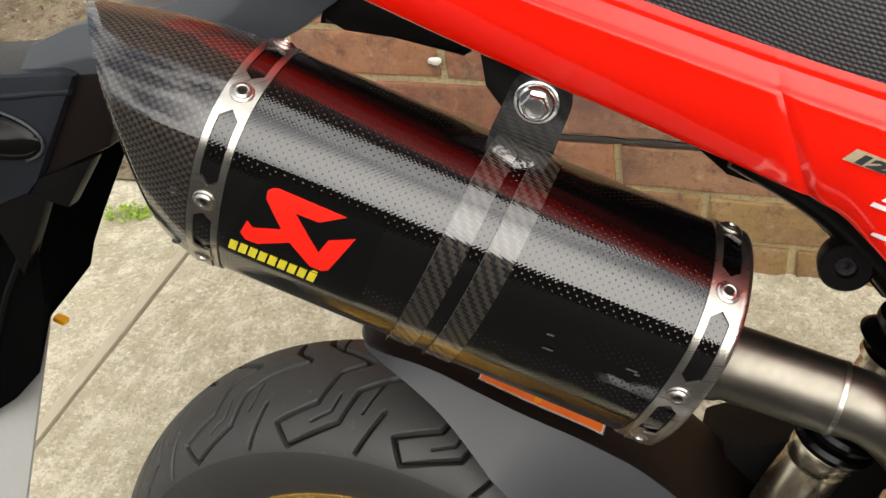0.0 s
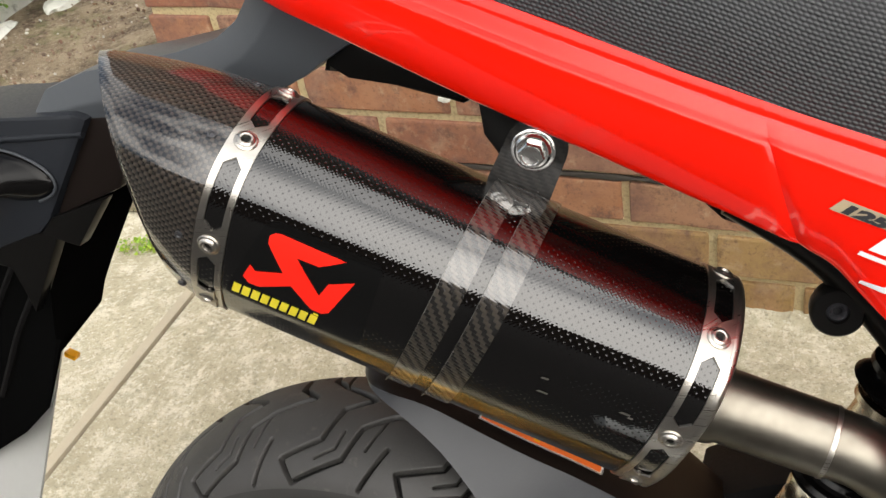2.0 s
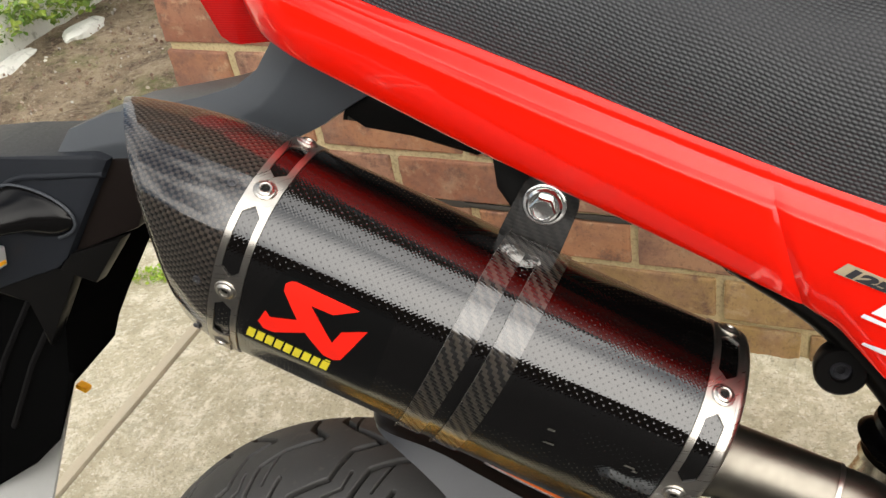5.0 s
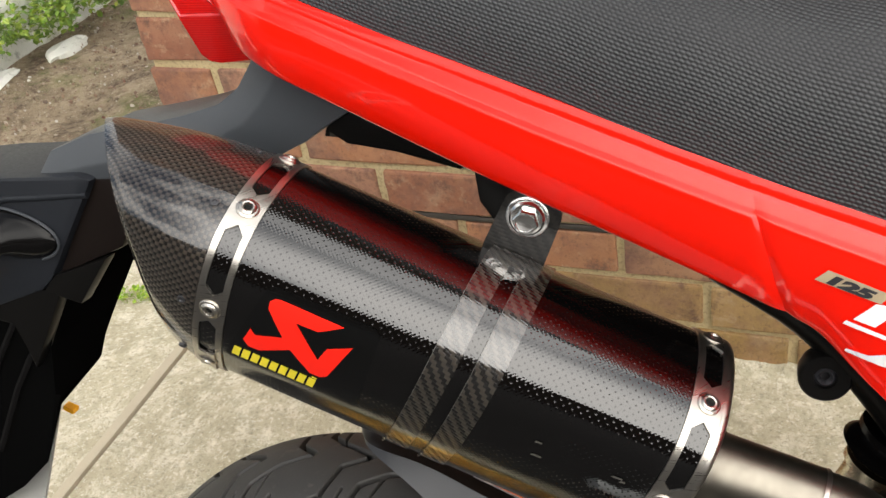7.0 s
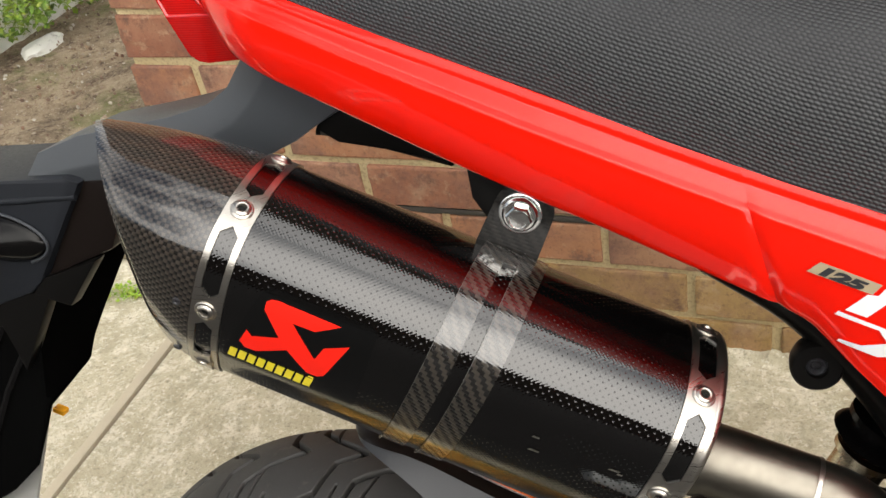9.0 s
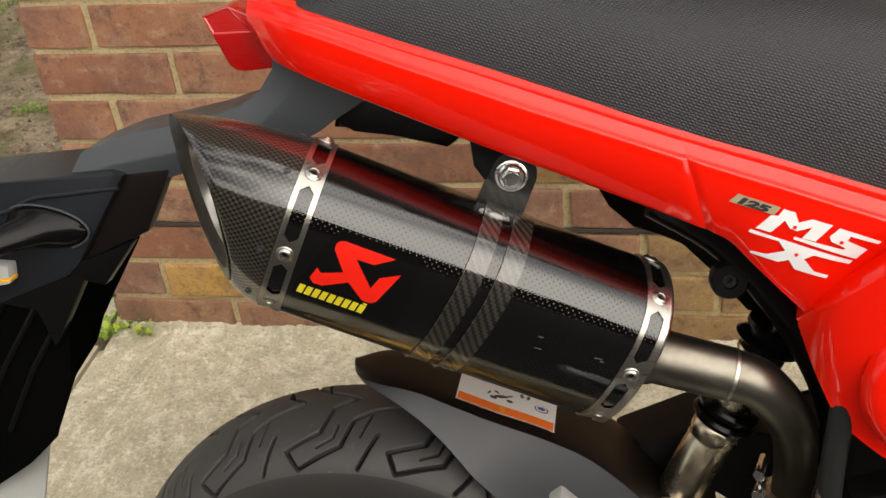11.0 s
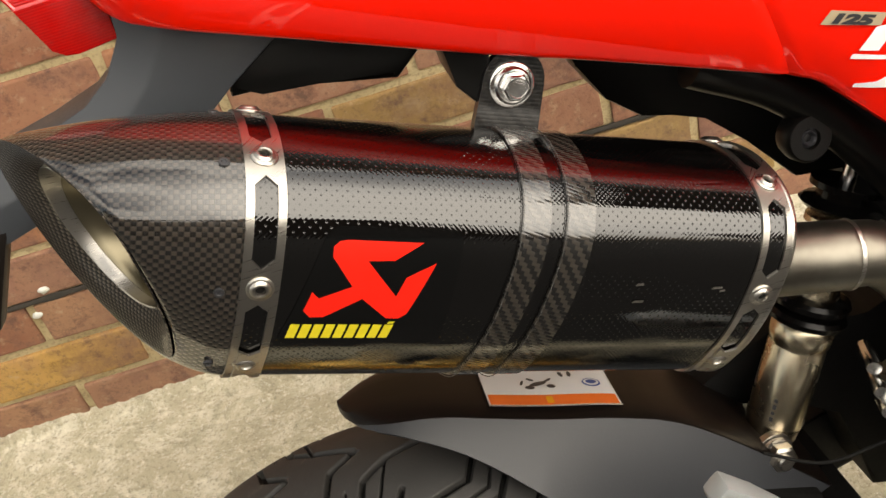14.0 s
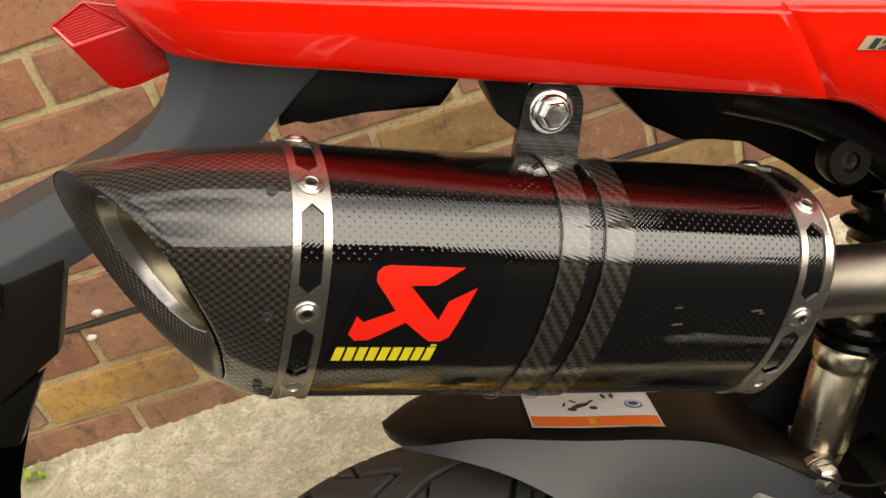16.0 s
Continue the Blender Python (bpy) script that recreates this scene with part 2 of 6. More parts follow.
def carbon_twill(name, light):
    """Twill cloth: slanting stripes."""
    m = material(name, 0.35, 0.0, 0.6)
    n = Nodes(m)
    a, b = weave_vectors(n, 0.0021)
    ca, cb = n.math("FLOOR", a), n.math("FLOOR", b)
    k = n.math("MODULO", n.math("ADD", n.math("ADD", ca, cb), 400.0), 4.0)
    stripe = n.math("GREATER_THAN", k, 1.5)
    edge = n.math("SINE", n.math("MULTIPLY", n.math("FRACT", b), math.pi))
    tone = n.mix(stripe, (0.004, 0.0035, 0.003), light)
    n.colour(n.mix(n.math("MULTIPLY_ADD", edge, 0.5, 0.5), (0.008, 0.008, 0.008), tone))
    n.rough(n.math("MULTIPLY_ADD", stripe, -0.1, 0.42))
    n.normal(n.bump(n.math("ADD", stripe, edge), 0.35, 0.0004))
    n.b.inputs["Specular IOR Level"].default_value = 0.2
    n.b.inputs["Coat Weight"].default_value = 1.0
    n.b.inputs["Coat IOR"].default_value = 1.8
    n.b.inputs["Coat Roughness"].default_value = 0.05
    n.put(n.bump(n.math("ADD", stripe, edge), 0.05, 0.0003), n.b.inputs["Coat Normal"])
    return m


def seat_material():
    """Black vinyl with a grain of small raised pillows in staggered rows."""
    m = material("seat_vinyl", 0.5)
    n = Nodes(m)
    a, b = weave_vectors(n, 0.0029)
    rows = n.math("MULTIPLY", b, 1.4)
    shift = n.math("MULTIPLY", n.math("MODULO", n.math("FLOOR", rows), 2.0), 0.5)
    fa = n.math("ABSOLUTE", n.math("SUBTRACT", n.math("FRACT", n.math("ADD", a, shift)), 0.5))
    fb = n.math("ABSOLUTE", n.math("SUBTRACT", n.math("FRACT", rows), 0.5))
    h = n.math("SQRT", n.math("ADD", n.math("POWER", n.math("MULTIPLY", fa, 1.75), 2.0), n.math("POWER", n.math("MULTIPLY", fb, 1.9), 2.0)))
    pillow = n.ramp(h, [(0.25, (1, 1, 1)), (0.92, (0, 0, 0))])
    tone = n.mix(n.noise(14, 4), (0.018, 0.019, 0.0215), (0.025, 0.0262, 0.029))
    # gaps between pillows coloured darker, shade of the grain put into the colour
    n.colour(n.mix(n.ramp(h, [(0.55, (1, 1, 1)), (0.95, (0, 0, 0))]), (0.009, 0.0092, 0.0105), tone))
    n.rough(n.math("MULTIPLY_ADD", h, 0.25, 0.40))
    n.normal(n.bump(pillow, 0.5, 0.0009, n.bump(n.noise(30, 3), 0.1, 0.002)))
    return m


def red_paint():
    m = material("red_paint", 0.30, 0.0, 0.7)
    n = Nodes(m)
    n.colour(n.mix(n.noise(6, 4), (0.76, 0.0075, 0.002), (0.82, 0.010, 0.003)))
    n.b.inputs["Specular IOR Level"].default_value = 0.05
    n.b.inputs["Coat Roughness"].default_value = 0.04
    n.put(n.bump(n.noise(240, 2), 0.02, 0.0005), n.b.inputs["Coat Normal"])
    return m


def steel(name, dark, light, rough, stretch=(1, 1, 40)):
    m = material(name, rough, 1.0)
    n = Nodes(m)
    vec = n.add("ShaderNodeMapping", {"Vector": n.coord(), "Scale": stretch}).outputs[0]
    f = n.noise(40, 4, 0.6, vec)
    n.colour(n.mix(n.math("MULTIPLY_ADD", f, 0.5, n.math("MULTIPLY", n.noise(18, 4), 0.5)), dark, light))
    n.rough(n.math("MULTIPLY_ADD", f, 0.2, rough - 0.1))
    n.normal(n.bump(f, 0.06, 0.0004))
    return m


def pipe_steel():
    """Header pipe: brushed steel, blued and browned by heat in patches."""
    m = material("pipe_steel", 0.34, 1.0)
    n = Nodes(m)
    c = n.mix(n.ramp(n.noise(16, 4), [(0.38, (0, 0, 0)), (0.62, (1, 1, 1))]), (0.125, 0.112, 0.092), (0.225, 0.208, 0.175))
    z = n.add("ShaderNodeSeparateXYZ", {0: n.coord()}).outputs[2]
    heat = n.ramp(n.math("MULTIPLY_ADD", z, 9.0, n.math("MULTIPLY_ADD", n.noise(22, 3), 0.35, -4.37)), [(0.05, (1, 1, 1)), (0.55, (0, 0, 0))])
    n.colour(n.mix(heat, c, (0.105, 0.080, 0.058)))
    n.rough(n.math("MULTIPLY_ADD", n.noise(300, 3), 0.2, 0.26))
    n.normal(n.bump(n.noise(260, 3), 0.08, 0.0004))
    return m


def rubber_material():
    m = material("tyre_rubber", 0.62)
    n = Nodes(m)
    c = n.mix(n.noise(9, 5), (0.022, 0.021, 0.0205), (0.042, 0.040, 0.0375))
    c = n.mix(n.ramp(n.noise(60, 5, 0.75), [(0.60, (0, 0, 0)), (0.78, (0.5, 0.5, 0.5))]), c, (0.14, 0.125, 0.105))
    n.colour(c)
    n.rough(n.math("MULTIPLY_ADD", n.noise(30, 4), 0.3, 0.45))
    n.normal(n.bump(n.noise(420, 4), 0.25, 0.0006))
    return m


def groove_shade_material():
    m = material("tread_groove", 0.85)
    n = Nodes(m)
    # near-black colour puts the grooves' shade into the rubber
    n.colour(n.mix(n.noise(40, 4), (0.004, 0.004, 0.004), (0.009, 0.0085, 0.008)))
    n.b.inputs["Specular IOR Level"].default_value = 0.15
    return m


def sidewall_material():
    m = material("tyre_sidewall", 0.8)
    n = Nodes(m)
    n.colour(n.mix(n.noise(14, 5), (0.014, 0.0135, 0.0125), (0.024, 0.023, 0.021)))
    n.normal(n.bump(n.noise(500, 3), 0.12, 0.0004))
    return m


M["mortar"], M["concrete"], M["soil"], M["white_render"] = mortar_material(), concrete_material(), soil_material(), render_material()
M["leaf"] = leaf_material("leaf", [(0.0, (0.12, 0.23, 0.012)), (0.5, (0.24, 0.38, 0.02)), (1.0, (0.36, 0.44, 0.05))])
M["ivy_leaf"] = leaf_material("ivy_leaf", [(0.0, (0.06, 0.12, 0.010)), (0.5, (0.14, 0.24, 0.018)), (1.0, (0.28, 0.35, 0.05))])
M["sleeve"], M["cap"], M["strap"], M["seat"], M["red"] = carbon_dotted(), carbon_plain("carbon_cap", (0.042, 0.033, 0.026), 1.0, 0.0), carbon_twill("carbon_strap", (0.034, 0.028, 0.022)), seat_material(), red_paint()
M["hanger"] = carbon_twill("carbon_hanger", (0.012, 0.0105, 0.009))
M["hanger"].node_tree.nodes["Principled BSDF"].inputs["Coat IOR"].default_value = 1.45
# lighter copy of the cap's weave, light on the shaded face put into colour
M["cap_face_lit"] = carbon_plain("carbon_face", (0.105, 0.088, 0.072), 0.4, 0.15)
M["steel"] = steel("brushed_steel", (0.36, 0.335, 0.30), (0.54, 0.51, 0.465), 0.30)
M["bright_steel"] = steel("bright_steel", (0.62, 0.61, 0.59), (0.82, 0.81, 0.79), 0.20, (1, 1, 1))
# steel inside the outlet, reflected brick brown and dimness put into its colour
M["sooty_steel"] = steel("sooty_steel", (0.15, 0.13, 0.085), (0.30, 0.26, 0.18), 0.34, (1, 1, 1))
M["shock"] = grained("shock_body", (0.50, 0.43, 0.31), (0.60, 0.52, 0.385), 0.27, 14, 0.0, 0.0003, metal=1.0, fine=30, spread=0.03)
M["pipe"], M["tread"], M["sidewall"], M["groove"] = pipe_steel(), rubber_material(), sidewall_material(), groove_shade_material()
M["alu"] = grained("cast_aluminium", (0.37, 0.385, 0.385), (0.48, 0.50, 0.50), 0.46, 40, 0.12, 0.0006, metal=0.6, fine=420)
M["gold"] = grained("gold_paint", (0.62, 0.36, 0.07), (0.74, 0.46, 0.11), 0.26, 12, 0.0, 0.0004, metal=0.75, coat=0.5, fine=60, spread=0.03)
M["plastic"] = grained("grey_plastic", (0.026, 0.029, 0.035), (0.040, 0.044, 0.051), 0.44, 10, 0.15, 0.0005, fine=650)
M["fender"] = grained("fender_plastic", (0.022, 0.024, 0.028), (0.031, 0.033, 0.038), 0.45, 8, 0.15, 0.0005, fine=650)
M["black"] = grained("black_plastic", (0.002, 0.002, 0.002), (0.005, 0.0045, 0.004), 0.34, 14, 0.06, 0.0005, fine=500)
M["gloss_black"] = grained("gloss_black_plastic", (0.002, 0.002, 0.002), (0.005, 0.0045, 0.0045), 0.20, 9, 0.03, 0.0004, fine=300, spread=0.05)
M["matt_black"] = grained("matt_black", (0.002, 0.002, 0.002), (0.006, 0.0055, 0.005), 0.6, 16, 0.2, 0.001, fine=300)
M["decal"] = grained("decal_black", (0.002, 0.002, 0.002), (0.004, 0.004, 0.004), 0.14, 20, 0.02, 0.0003, coat=0.4, fine=300, spread=0.03)
M["decal_red"] = grained("decal_red", (0.80, 0.013, 0.006), (0.86, 0.018, 0.008), 0.35, 20, 0.02, 0.0003, fine=300)
M["decal_yellow"] = grained("decal_yellow", (0.70, 0.58, 0.02), (0.78, 0.66, 0.04), 0.4, 30, 0.02, 0.0003, fine=300)
M["white"] = grained("white_print", (0.72, 0.73, 0.73), (0.80, 0.80, 0.80), 0.4, 30, 0.02, 0.0003, fine=300)
M["orange"] = grained("orange_print", (0.78, 0.13, 0.012), (0.84, 0.17, 0.02), 0.4, 30, 0.02, 0.0003, fine=300)
M["amber"] = grained("amber_lens", (0.85, 0.36, 0.01), (0.9, 0.42, 0.02), 0.2, 30, 0.02, 0.0003, fine=300)
M["leaf_brown"] = grained("leaf_brown", (0.42, 0.17, 0.03), (0.55, 0.25, 0.05), 0.7, 60, 0.3, 0.001)
M["smudge"] = grained("smudge", (0.02, 0.018, 0.015), (0.10, 0.092, 0.08), 0.7, 900, 0.1, 0.0003)
M["joint"] = grained("joint_cement", (0.37, 0.32, 0.235), (0.50, 0.445, 0.335), 0.9, 25, 0.5, 0.002, fine=240)
M["tan"] = grained("tan_print", (0.34, 0.27, 0.17), (0.40, 0.32, 0.21), 0.35, 30, 0.02, 0.0003, fine=300)
M["ink"] = grained("dark_print", (0.02, 0.02, 0.022), (0.03, 0.03, 0.035), 0.4, 30, 0.02, 0.0003, fine=300)
M["blue"] = grained("blue_print", (0.03, 0.06, 0.25), (0.04, 0.08, 0.30), 0.4, 30, 0.02, 0.0003, fine=300)
M["pink"] = grained("pink_anodised", (0.36, 0.015, 0.10), (0.46, 0.03, 0.14), 0.3, 30, 0.02, 0.0003, metal=0.6, fine=300)
# near-black plastic; brown of reflected brick and shade put into its colour
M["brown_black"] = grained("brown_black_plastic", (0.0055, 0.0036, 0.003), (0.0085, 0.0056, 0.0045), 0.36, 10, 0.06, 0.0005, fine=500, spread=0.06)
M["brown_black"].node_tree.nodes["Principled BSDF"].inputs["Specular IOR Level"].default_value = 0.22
M["cast_grey"] = grained("cast_grey", (0.12, 0.123, 0.126), (0.20, 0.204, 0.208), 0.55, 40, 0.25, 0.0008, metal=0.2, fine=420)
M["resin"] = grained("strap_resin", (0.05, 0.048, 0.045), (0.11, 0.105, 0.10), 0.25, 60, 0.1, 0.0004, fine=500)
M["satin_black"] = grained("satin_black_paint", (0.012, 0.0125, 0.012), (0.020, 0.021, 0.020), 0.36, 9, 0.04, 0.0004, fine=400)
M["holder"] = grained("holder_plastic", (0.009, 0.010, 0.0125), (0.016, 0.018, 0.022), 0.40, 10, 0.05, 0.0005, fine=400)
M["deep_black"] = grained("deep_black_plastic", (0.0015, 0.0015, 0.0015), (0.003, 0.003, 0.003), 0.32, 12, 0.03, 0.0004, fine=300)
M["deep_black"].node_tree.nodes["Principled BSDF"].inputs["Specular IOR Level"].default_value = 0.0
M["plate"] = grained("plate_grey", (0.36, 0.36, 0.35), (0.46, 0.46, 0.45), 0.45, 12, 0.05, 0.0004, fine=300)
M["plate_back"] = grained("plate_back", (0.20, 0.20, 0.19), (0.30, 0.295, 0.28), 0.5, 16, 0.1, 0.0005, fine=200)
M["slate"] = grained("slate", (0.020, 0.018, 0.016), (0.06, 0.05, 0.04), 0.9, 30, 0.5, 0.002, fine=200)
M["grit"] = leaf_material("grit", [(0.0, (0.08, 0.045, 0.028)), (0.45, (0.19, 0.12, 0.075)), (0.8, (0.28, 0.22, 0.16)), (1.0, (0.46, 0.42, 0.36))])
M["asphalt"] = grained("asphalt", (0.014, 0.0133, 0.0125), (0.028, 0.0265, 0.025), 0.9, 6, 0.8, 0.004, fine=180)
M["house"] = grained("house_wall", (0.055, 0.042, 0.035), (0.10, 0.075, 0.06), 0.95, 3, 0.5, 0.004)


def lens_material():
    m = material("red_lens", 0.08, 0.0, 1.0)
    n = Nodes(m)
    z = n.add("ShaderNodeSeparateXYZ", {0: n.coord()}).outputs[2]
    rib = n.math("SINE", n.math("MULTIPLY", z, 4300.0))
    n.colour(n.mix(n.math("MULTIPLY_ADD", rib, 0.5, 0.5), (0.46, 0.003, 0.004), (0.56, 0.008, 0.006)))
    n.normal(n.bump(rib, 0.22, 0.0003))
    n.b.inputs["Transmission Weight"].default_value = 0.15
    return m


M["lens"] = lens_material()
M["tail_plastic"] = grained("tail_grey_plastic", (0.034, 0.038, 0.044), (0.046, 0.051, 0.057), 0.42, 10, 0.15, 0.0005, fine=650)


# ---- building helpers ----
def part(name, bm, mat, parent=None, label="", smooth=40, matrix=None):
    """One mesh object from a bmesh, under a thing or a part."""
    me = bpy.data.meshes.new(name)
    bmesh.ops.recalc_face_normals(bm, faces=bm.faces)
    bm.to_mesh(me)
    bm.free()
    me.materials.append(M[mat] if isinstance(mat, str) else mat)
    if smooth:
        me.polygons.foreach_set("use_smooth", [True] * len(me.polygons))
        me.set_sharp_from_angle(angle=radians(smooth))
    ob = new(name, me)
    if parent:
        ob.parent = parent
    if matrix:
        ob.matrix_basis = matrix
    if label:
        tagged(ob, label)
    return ob


def empty(name, m):
    ob = new(name)
    ob.matrix_world = m
    ob.empty_display_size = 0.05
    return ob


def grid(bm, rows, closed=False, uv=None):
    """Quads over rows of points; uv: a like table of unrolled places."""
    vs = [[bm.verts.new(p) for p in r] for r in rows]
    layer = bm.loops.layers.uv.verify() if uv else None
    for i in range(len(vs) - 1):
        w = len(vs[i])
        for j in range(w if closed else w - 1):
            k = (j + 1) % w
            f = bm.faces.new((vs[i][j], vs[i][k], vs[i + 1][k], vs[i + 1][j]))
            if uv:
                cols = (j, j + 1, j + 1, j)
                for loop, a, b in zip(f.loops, (i, i, i + 1, i + 1), cols):
                    loop[layer].uv = uv[a][b]
    return vs


def cap_off(bm, ring):
    bm.faces.new(ring)


def frames_along(points):
    """A turning-free frame at each point of a line."""
    pts = [Vector(p) for p in points]
    tang = [(pts[min(i + 1, len(pts) - 1)] - pts[max(i - 1, 0)]).normalized() for i in range(len(pts))]
    ref = Vector((0, 0, 1)) if abs(tang[0].z) < 0.9 else Vector((0, 1, 0))
    out, side = [], tang[0].cross(ref).normalized()
    for p, t in zip(pts, tang):
        side = (side - t * side.dot(t)).normalized()
        out.append((p, side, t.cross(side)))
    return out


def spline(points, n):
    """n places along a smooth line through the points."""
    p = np.array(points, float)
    d = np.r_[0, np.cumsum(np.linalg.norm(np.diff(p, axis=0), axis=1))]
    m = np.gradient(p, d, axis=0)
    out = []
    for s in np.linspace(0, d[-1], n):
        i = min(np.searchsorted(d, s, "right") - 1, len(d) - 2)
        h = d[i + 1] - d[i]
        t = (s - d[i]) / h
        out.append(tuple((2 * t**3 - 3 * t**2 + 1) * p[i] + (t**3 - 2 * t**2 + t) * h * m[i] + (3 * t**2 - 2 * t**3) * p[i + 1] + (t**3 - t**2) * h * m[i + 1]))
    return out


def tube(bm, points, radii, n=24, ends=True):
    """A round bar or pipe along points; radii: one or one for each point."""
    if not isinstance(radii, (list, tuple, np.ndarray)):
        radii = [radii] * len(points)
    rows = []
    for (p, a, b), r in zip(frames_along(points), radii):
        rows.append([p + (a * math.cos(t) + b * math.sin(t)) * r for t in np.linspace(0, 2 * math.pi, n, endpoint=False)])
    vs = grid(bm, rows, True)
    if ends:
        cap_off(bm, vs[0])
        cap_off(bm, vs[-1])
    return bm


def lathe(bm, profile, origin, axis, n=32, closed=False):
    """A turned shape: (radius, height) along an axis."""
    axis = Vector(axis).normalized()
    a = axis.orthogonal().normalized()
    b = axis.cross(a)
    o = Vector(origin)
    rows = [[o + axis * h + (a * math.cos(t) + b * math.sin(t)) * max(r, 1e-5) for t in np.linspace(0, 2 * math.pi, n, endpoint=False)] for r, h in profile]
    if closed:
        rows.append(rows[0])
    vs = grid(bm, rows, True)
    if not closed:
        cap_off(bm, vs[0])
        cap_off(bm, vs[-1])
    else:
        bmesh.ops.remove_doubles(bm, verts=bm.verts, dist=1e-6)
    return bm


def prism(bm, poly, y0, y1, bevel=0.003, inset=0.0):
    """A slab with a side outline in x and z, from y0 to y1; inset shrinks the y0 face."""
    c = np.mean(poly, axis=0)
    front = [bm.verts.new((c[0] + (x - c[0]) * (1 - inset), y0, c[1] + (z - c[1]) * (1 - inset))) for x, z in poly]
    back = [bm.verts.new((x, y1, z)) for x, z in poly]
    n = len(poly)
    bm.faces.new(front)
    bm.faces.new(back[::-1])
    for i in range(n):
        bm.faces.new((front[i], back[i], back[(i + 1) % n], front[(i + 1) % n]))
    if bevel:
        bmesh.ops.bevel(bm, geom=bm.edges[:], offset=bevel, segments=2, affect="EDGES", profile=0.6)
    return bm


def box(bm, size, matrix=None, bevel=0.0):
    r = bmesh.ops.create_cube(bm, size=1.0, matrix=(matrix or Matrix()) @ Matrix.Diagonal((*size, 1)))
    if bevel:
        es = {e for v in r["verts"] for e in v.link_edges}
        bmesh.ops.bevel(bm, geom=list(es), offset=bevel, segments=2, affect="EDGES", profile=0.6)
    return bm


def solid(bm, thick):
    bmesh.ops.recalc_face_normals(bm, faces=bm.faces)
    bmesh.ops.solidify(bm, geom=bm.faces[:], thickness=thick)
    return bm


# ---- ground ----
WALL_X0, COURSE, BRICK = -0.1045, 0.075, 0.225


def sheet(name, x0, x1, y0, y1, z, step, rough, mat, label, hole=None):
    bm = bmesh.new()
    nx, ny = max(2, int((x1 - x0) / step)), max(2, int((y1 - y0) / step))
    grid(bm, [[(x, y, z + rough * noise.fractal((x * 6, y * 6, 3.1), 0.9, 2.0, 4)) for x in np.linspace(x0, x1, nx)] for y in np.linspace(y0, y1, ny)])
    ob = part(name, bm, mat)
    return tagged(ob, label, name, kind="structure")


bm = bmesh.new()
grid(bm, [[(x, y, -0.05) for x in (-400, -20, 0, 20, 400)] for y in (-400, -20, 0, 20, 400)])
tagged(part("ground", bm, "soil"), "bare brown earth running out to the horizon", "ground", kind="structure")


def slab(name, x0, x1, y0, y1, label, step=0.02):
    """A cast concrete slab with a slightly uneven top and worn edges."""
    bm = bmesh.new()
    xs, ys = np.arange(x0, x1 + step / 2, step), np.arange(y0, y1 + step / 2, step)
    rows = [[(x, y, 0.0022 * noise.fractal((x * 5, y * 5, 0.7), 1.0, 2.0, 4)) for x in xs] for y in ys]
    vs = grid(bm, rows)
    rim = vs[0] + [r[-1] for r in vs[1:]] + vs[-1][-2::-1] + [r[0] for r in vs[-2:0:-1]]
    low = [bm.verts.new((v.co.x, v.co.y, -0.07)) for v in rim]
    for i in range(len(rim)):
        k = (i + 1) % len(rim)
        bm.faces.new((rim[i], low[i], low[k], rim[k]))
        rim[i].co.z -= 0.002
    return tagged(part(name, bm, "concrete"), label, "pavement", kind="structure")


slab("pavement", -0.1215, 2.6, -0.90, -0.052, "pale worn concrete slab with sandy blotches and fine grit")
slab("pavement", -2.6, -0.1440, -0.90, 0.10, "pale worn concrete slab beyond the joint", 0.03)
# unseen ground added; shade the can's underside reflects is put into its colour
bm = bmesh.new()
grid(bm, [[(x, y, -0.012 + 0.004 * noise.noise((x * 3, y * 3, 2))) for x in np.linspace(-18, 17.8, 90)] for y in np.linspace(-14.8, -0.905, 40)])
tagged(part("road", bm, "asphalt"), "unseen ground before the bike, blackened for the can's reflections", "road", kind="structure")
bm = bmesh.new()
box(bm, (0.0175, 0.84, 0.06), pose(-0.1350, -0.47, -0.0280), 0.003)
tagged(part("pavement_joint", bm, "joint"), "pale mortar strip between two concrete slabs", "joint", kind="structure")
sheet("soil", -2.6, -0.11, 0.085, 3.2, 0.012, 0.035, 0.012, "soil", "bare brown soil with grit, litter and patches of moss")
bm = bmesh.new()
rows = []
for x in np.arange(-0.11, 2.61, 0.005):
    j = 0.006 * noise.noise((x * 9, 0.3, 0)) + 0.004 * noise.noise((x * 45, 1.3, 0)) + 0.004 * noise.noise((x * 150, 2.3, 0))
    rows.append([(x, -0.092 + 2.0 * j, -0.004), (x, -0.066 + j, 0.0034 + 0.1 * j), (x, -0.040, 0.0048 + 0.1 * j), (x, -0.020 + j, 0.007), (x, -0.009 + 0.5 * j, 0.017 + 0.8 * j), (x, 0.004, 0.022 + j), (x, 0.02, 0.015)])
grid(bm, rows)
tagged(part("haunching", bm, "concrete"), "rough cement fillet along the foot of the wall", "fillet", kind="structure")

# ---- motorcycle: frame of reference ----
BIKE = pose(0.552, -0.757, 0.0, -12, 0, 2)
motorcycle = tagged(empty("motorcycle", BIKE), "red and black sports motorcycle with carbon muffler leaning on its stand", "motorcycle")

# ---- muffler ----
AX, OUT, UP = Vector((0.9032, 0.1209, -0.4119)), Vector((0.1327, -0.9912, 0.0)), Vector((0.4082, 0.0547, 0.9112))
ORG = Vector((0.0151, -0.1709, 0.6979))
CU, CV = -0.060, -0.002


def at_muffler(s, u, v):
    return ORG + AX * s + OUT * u + UP * v


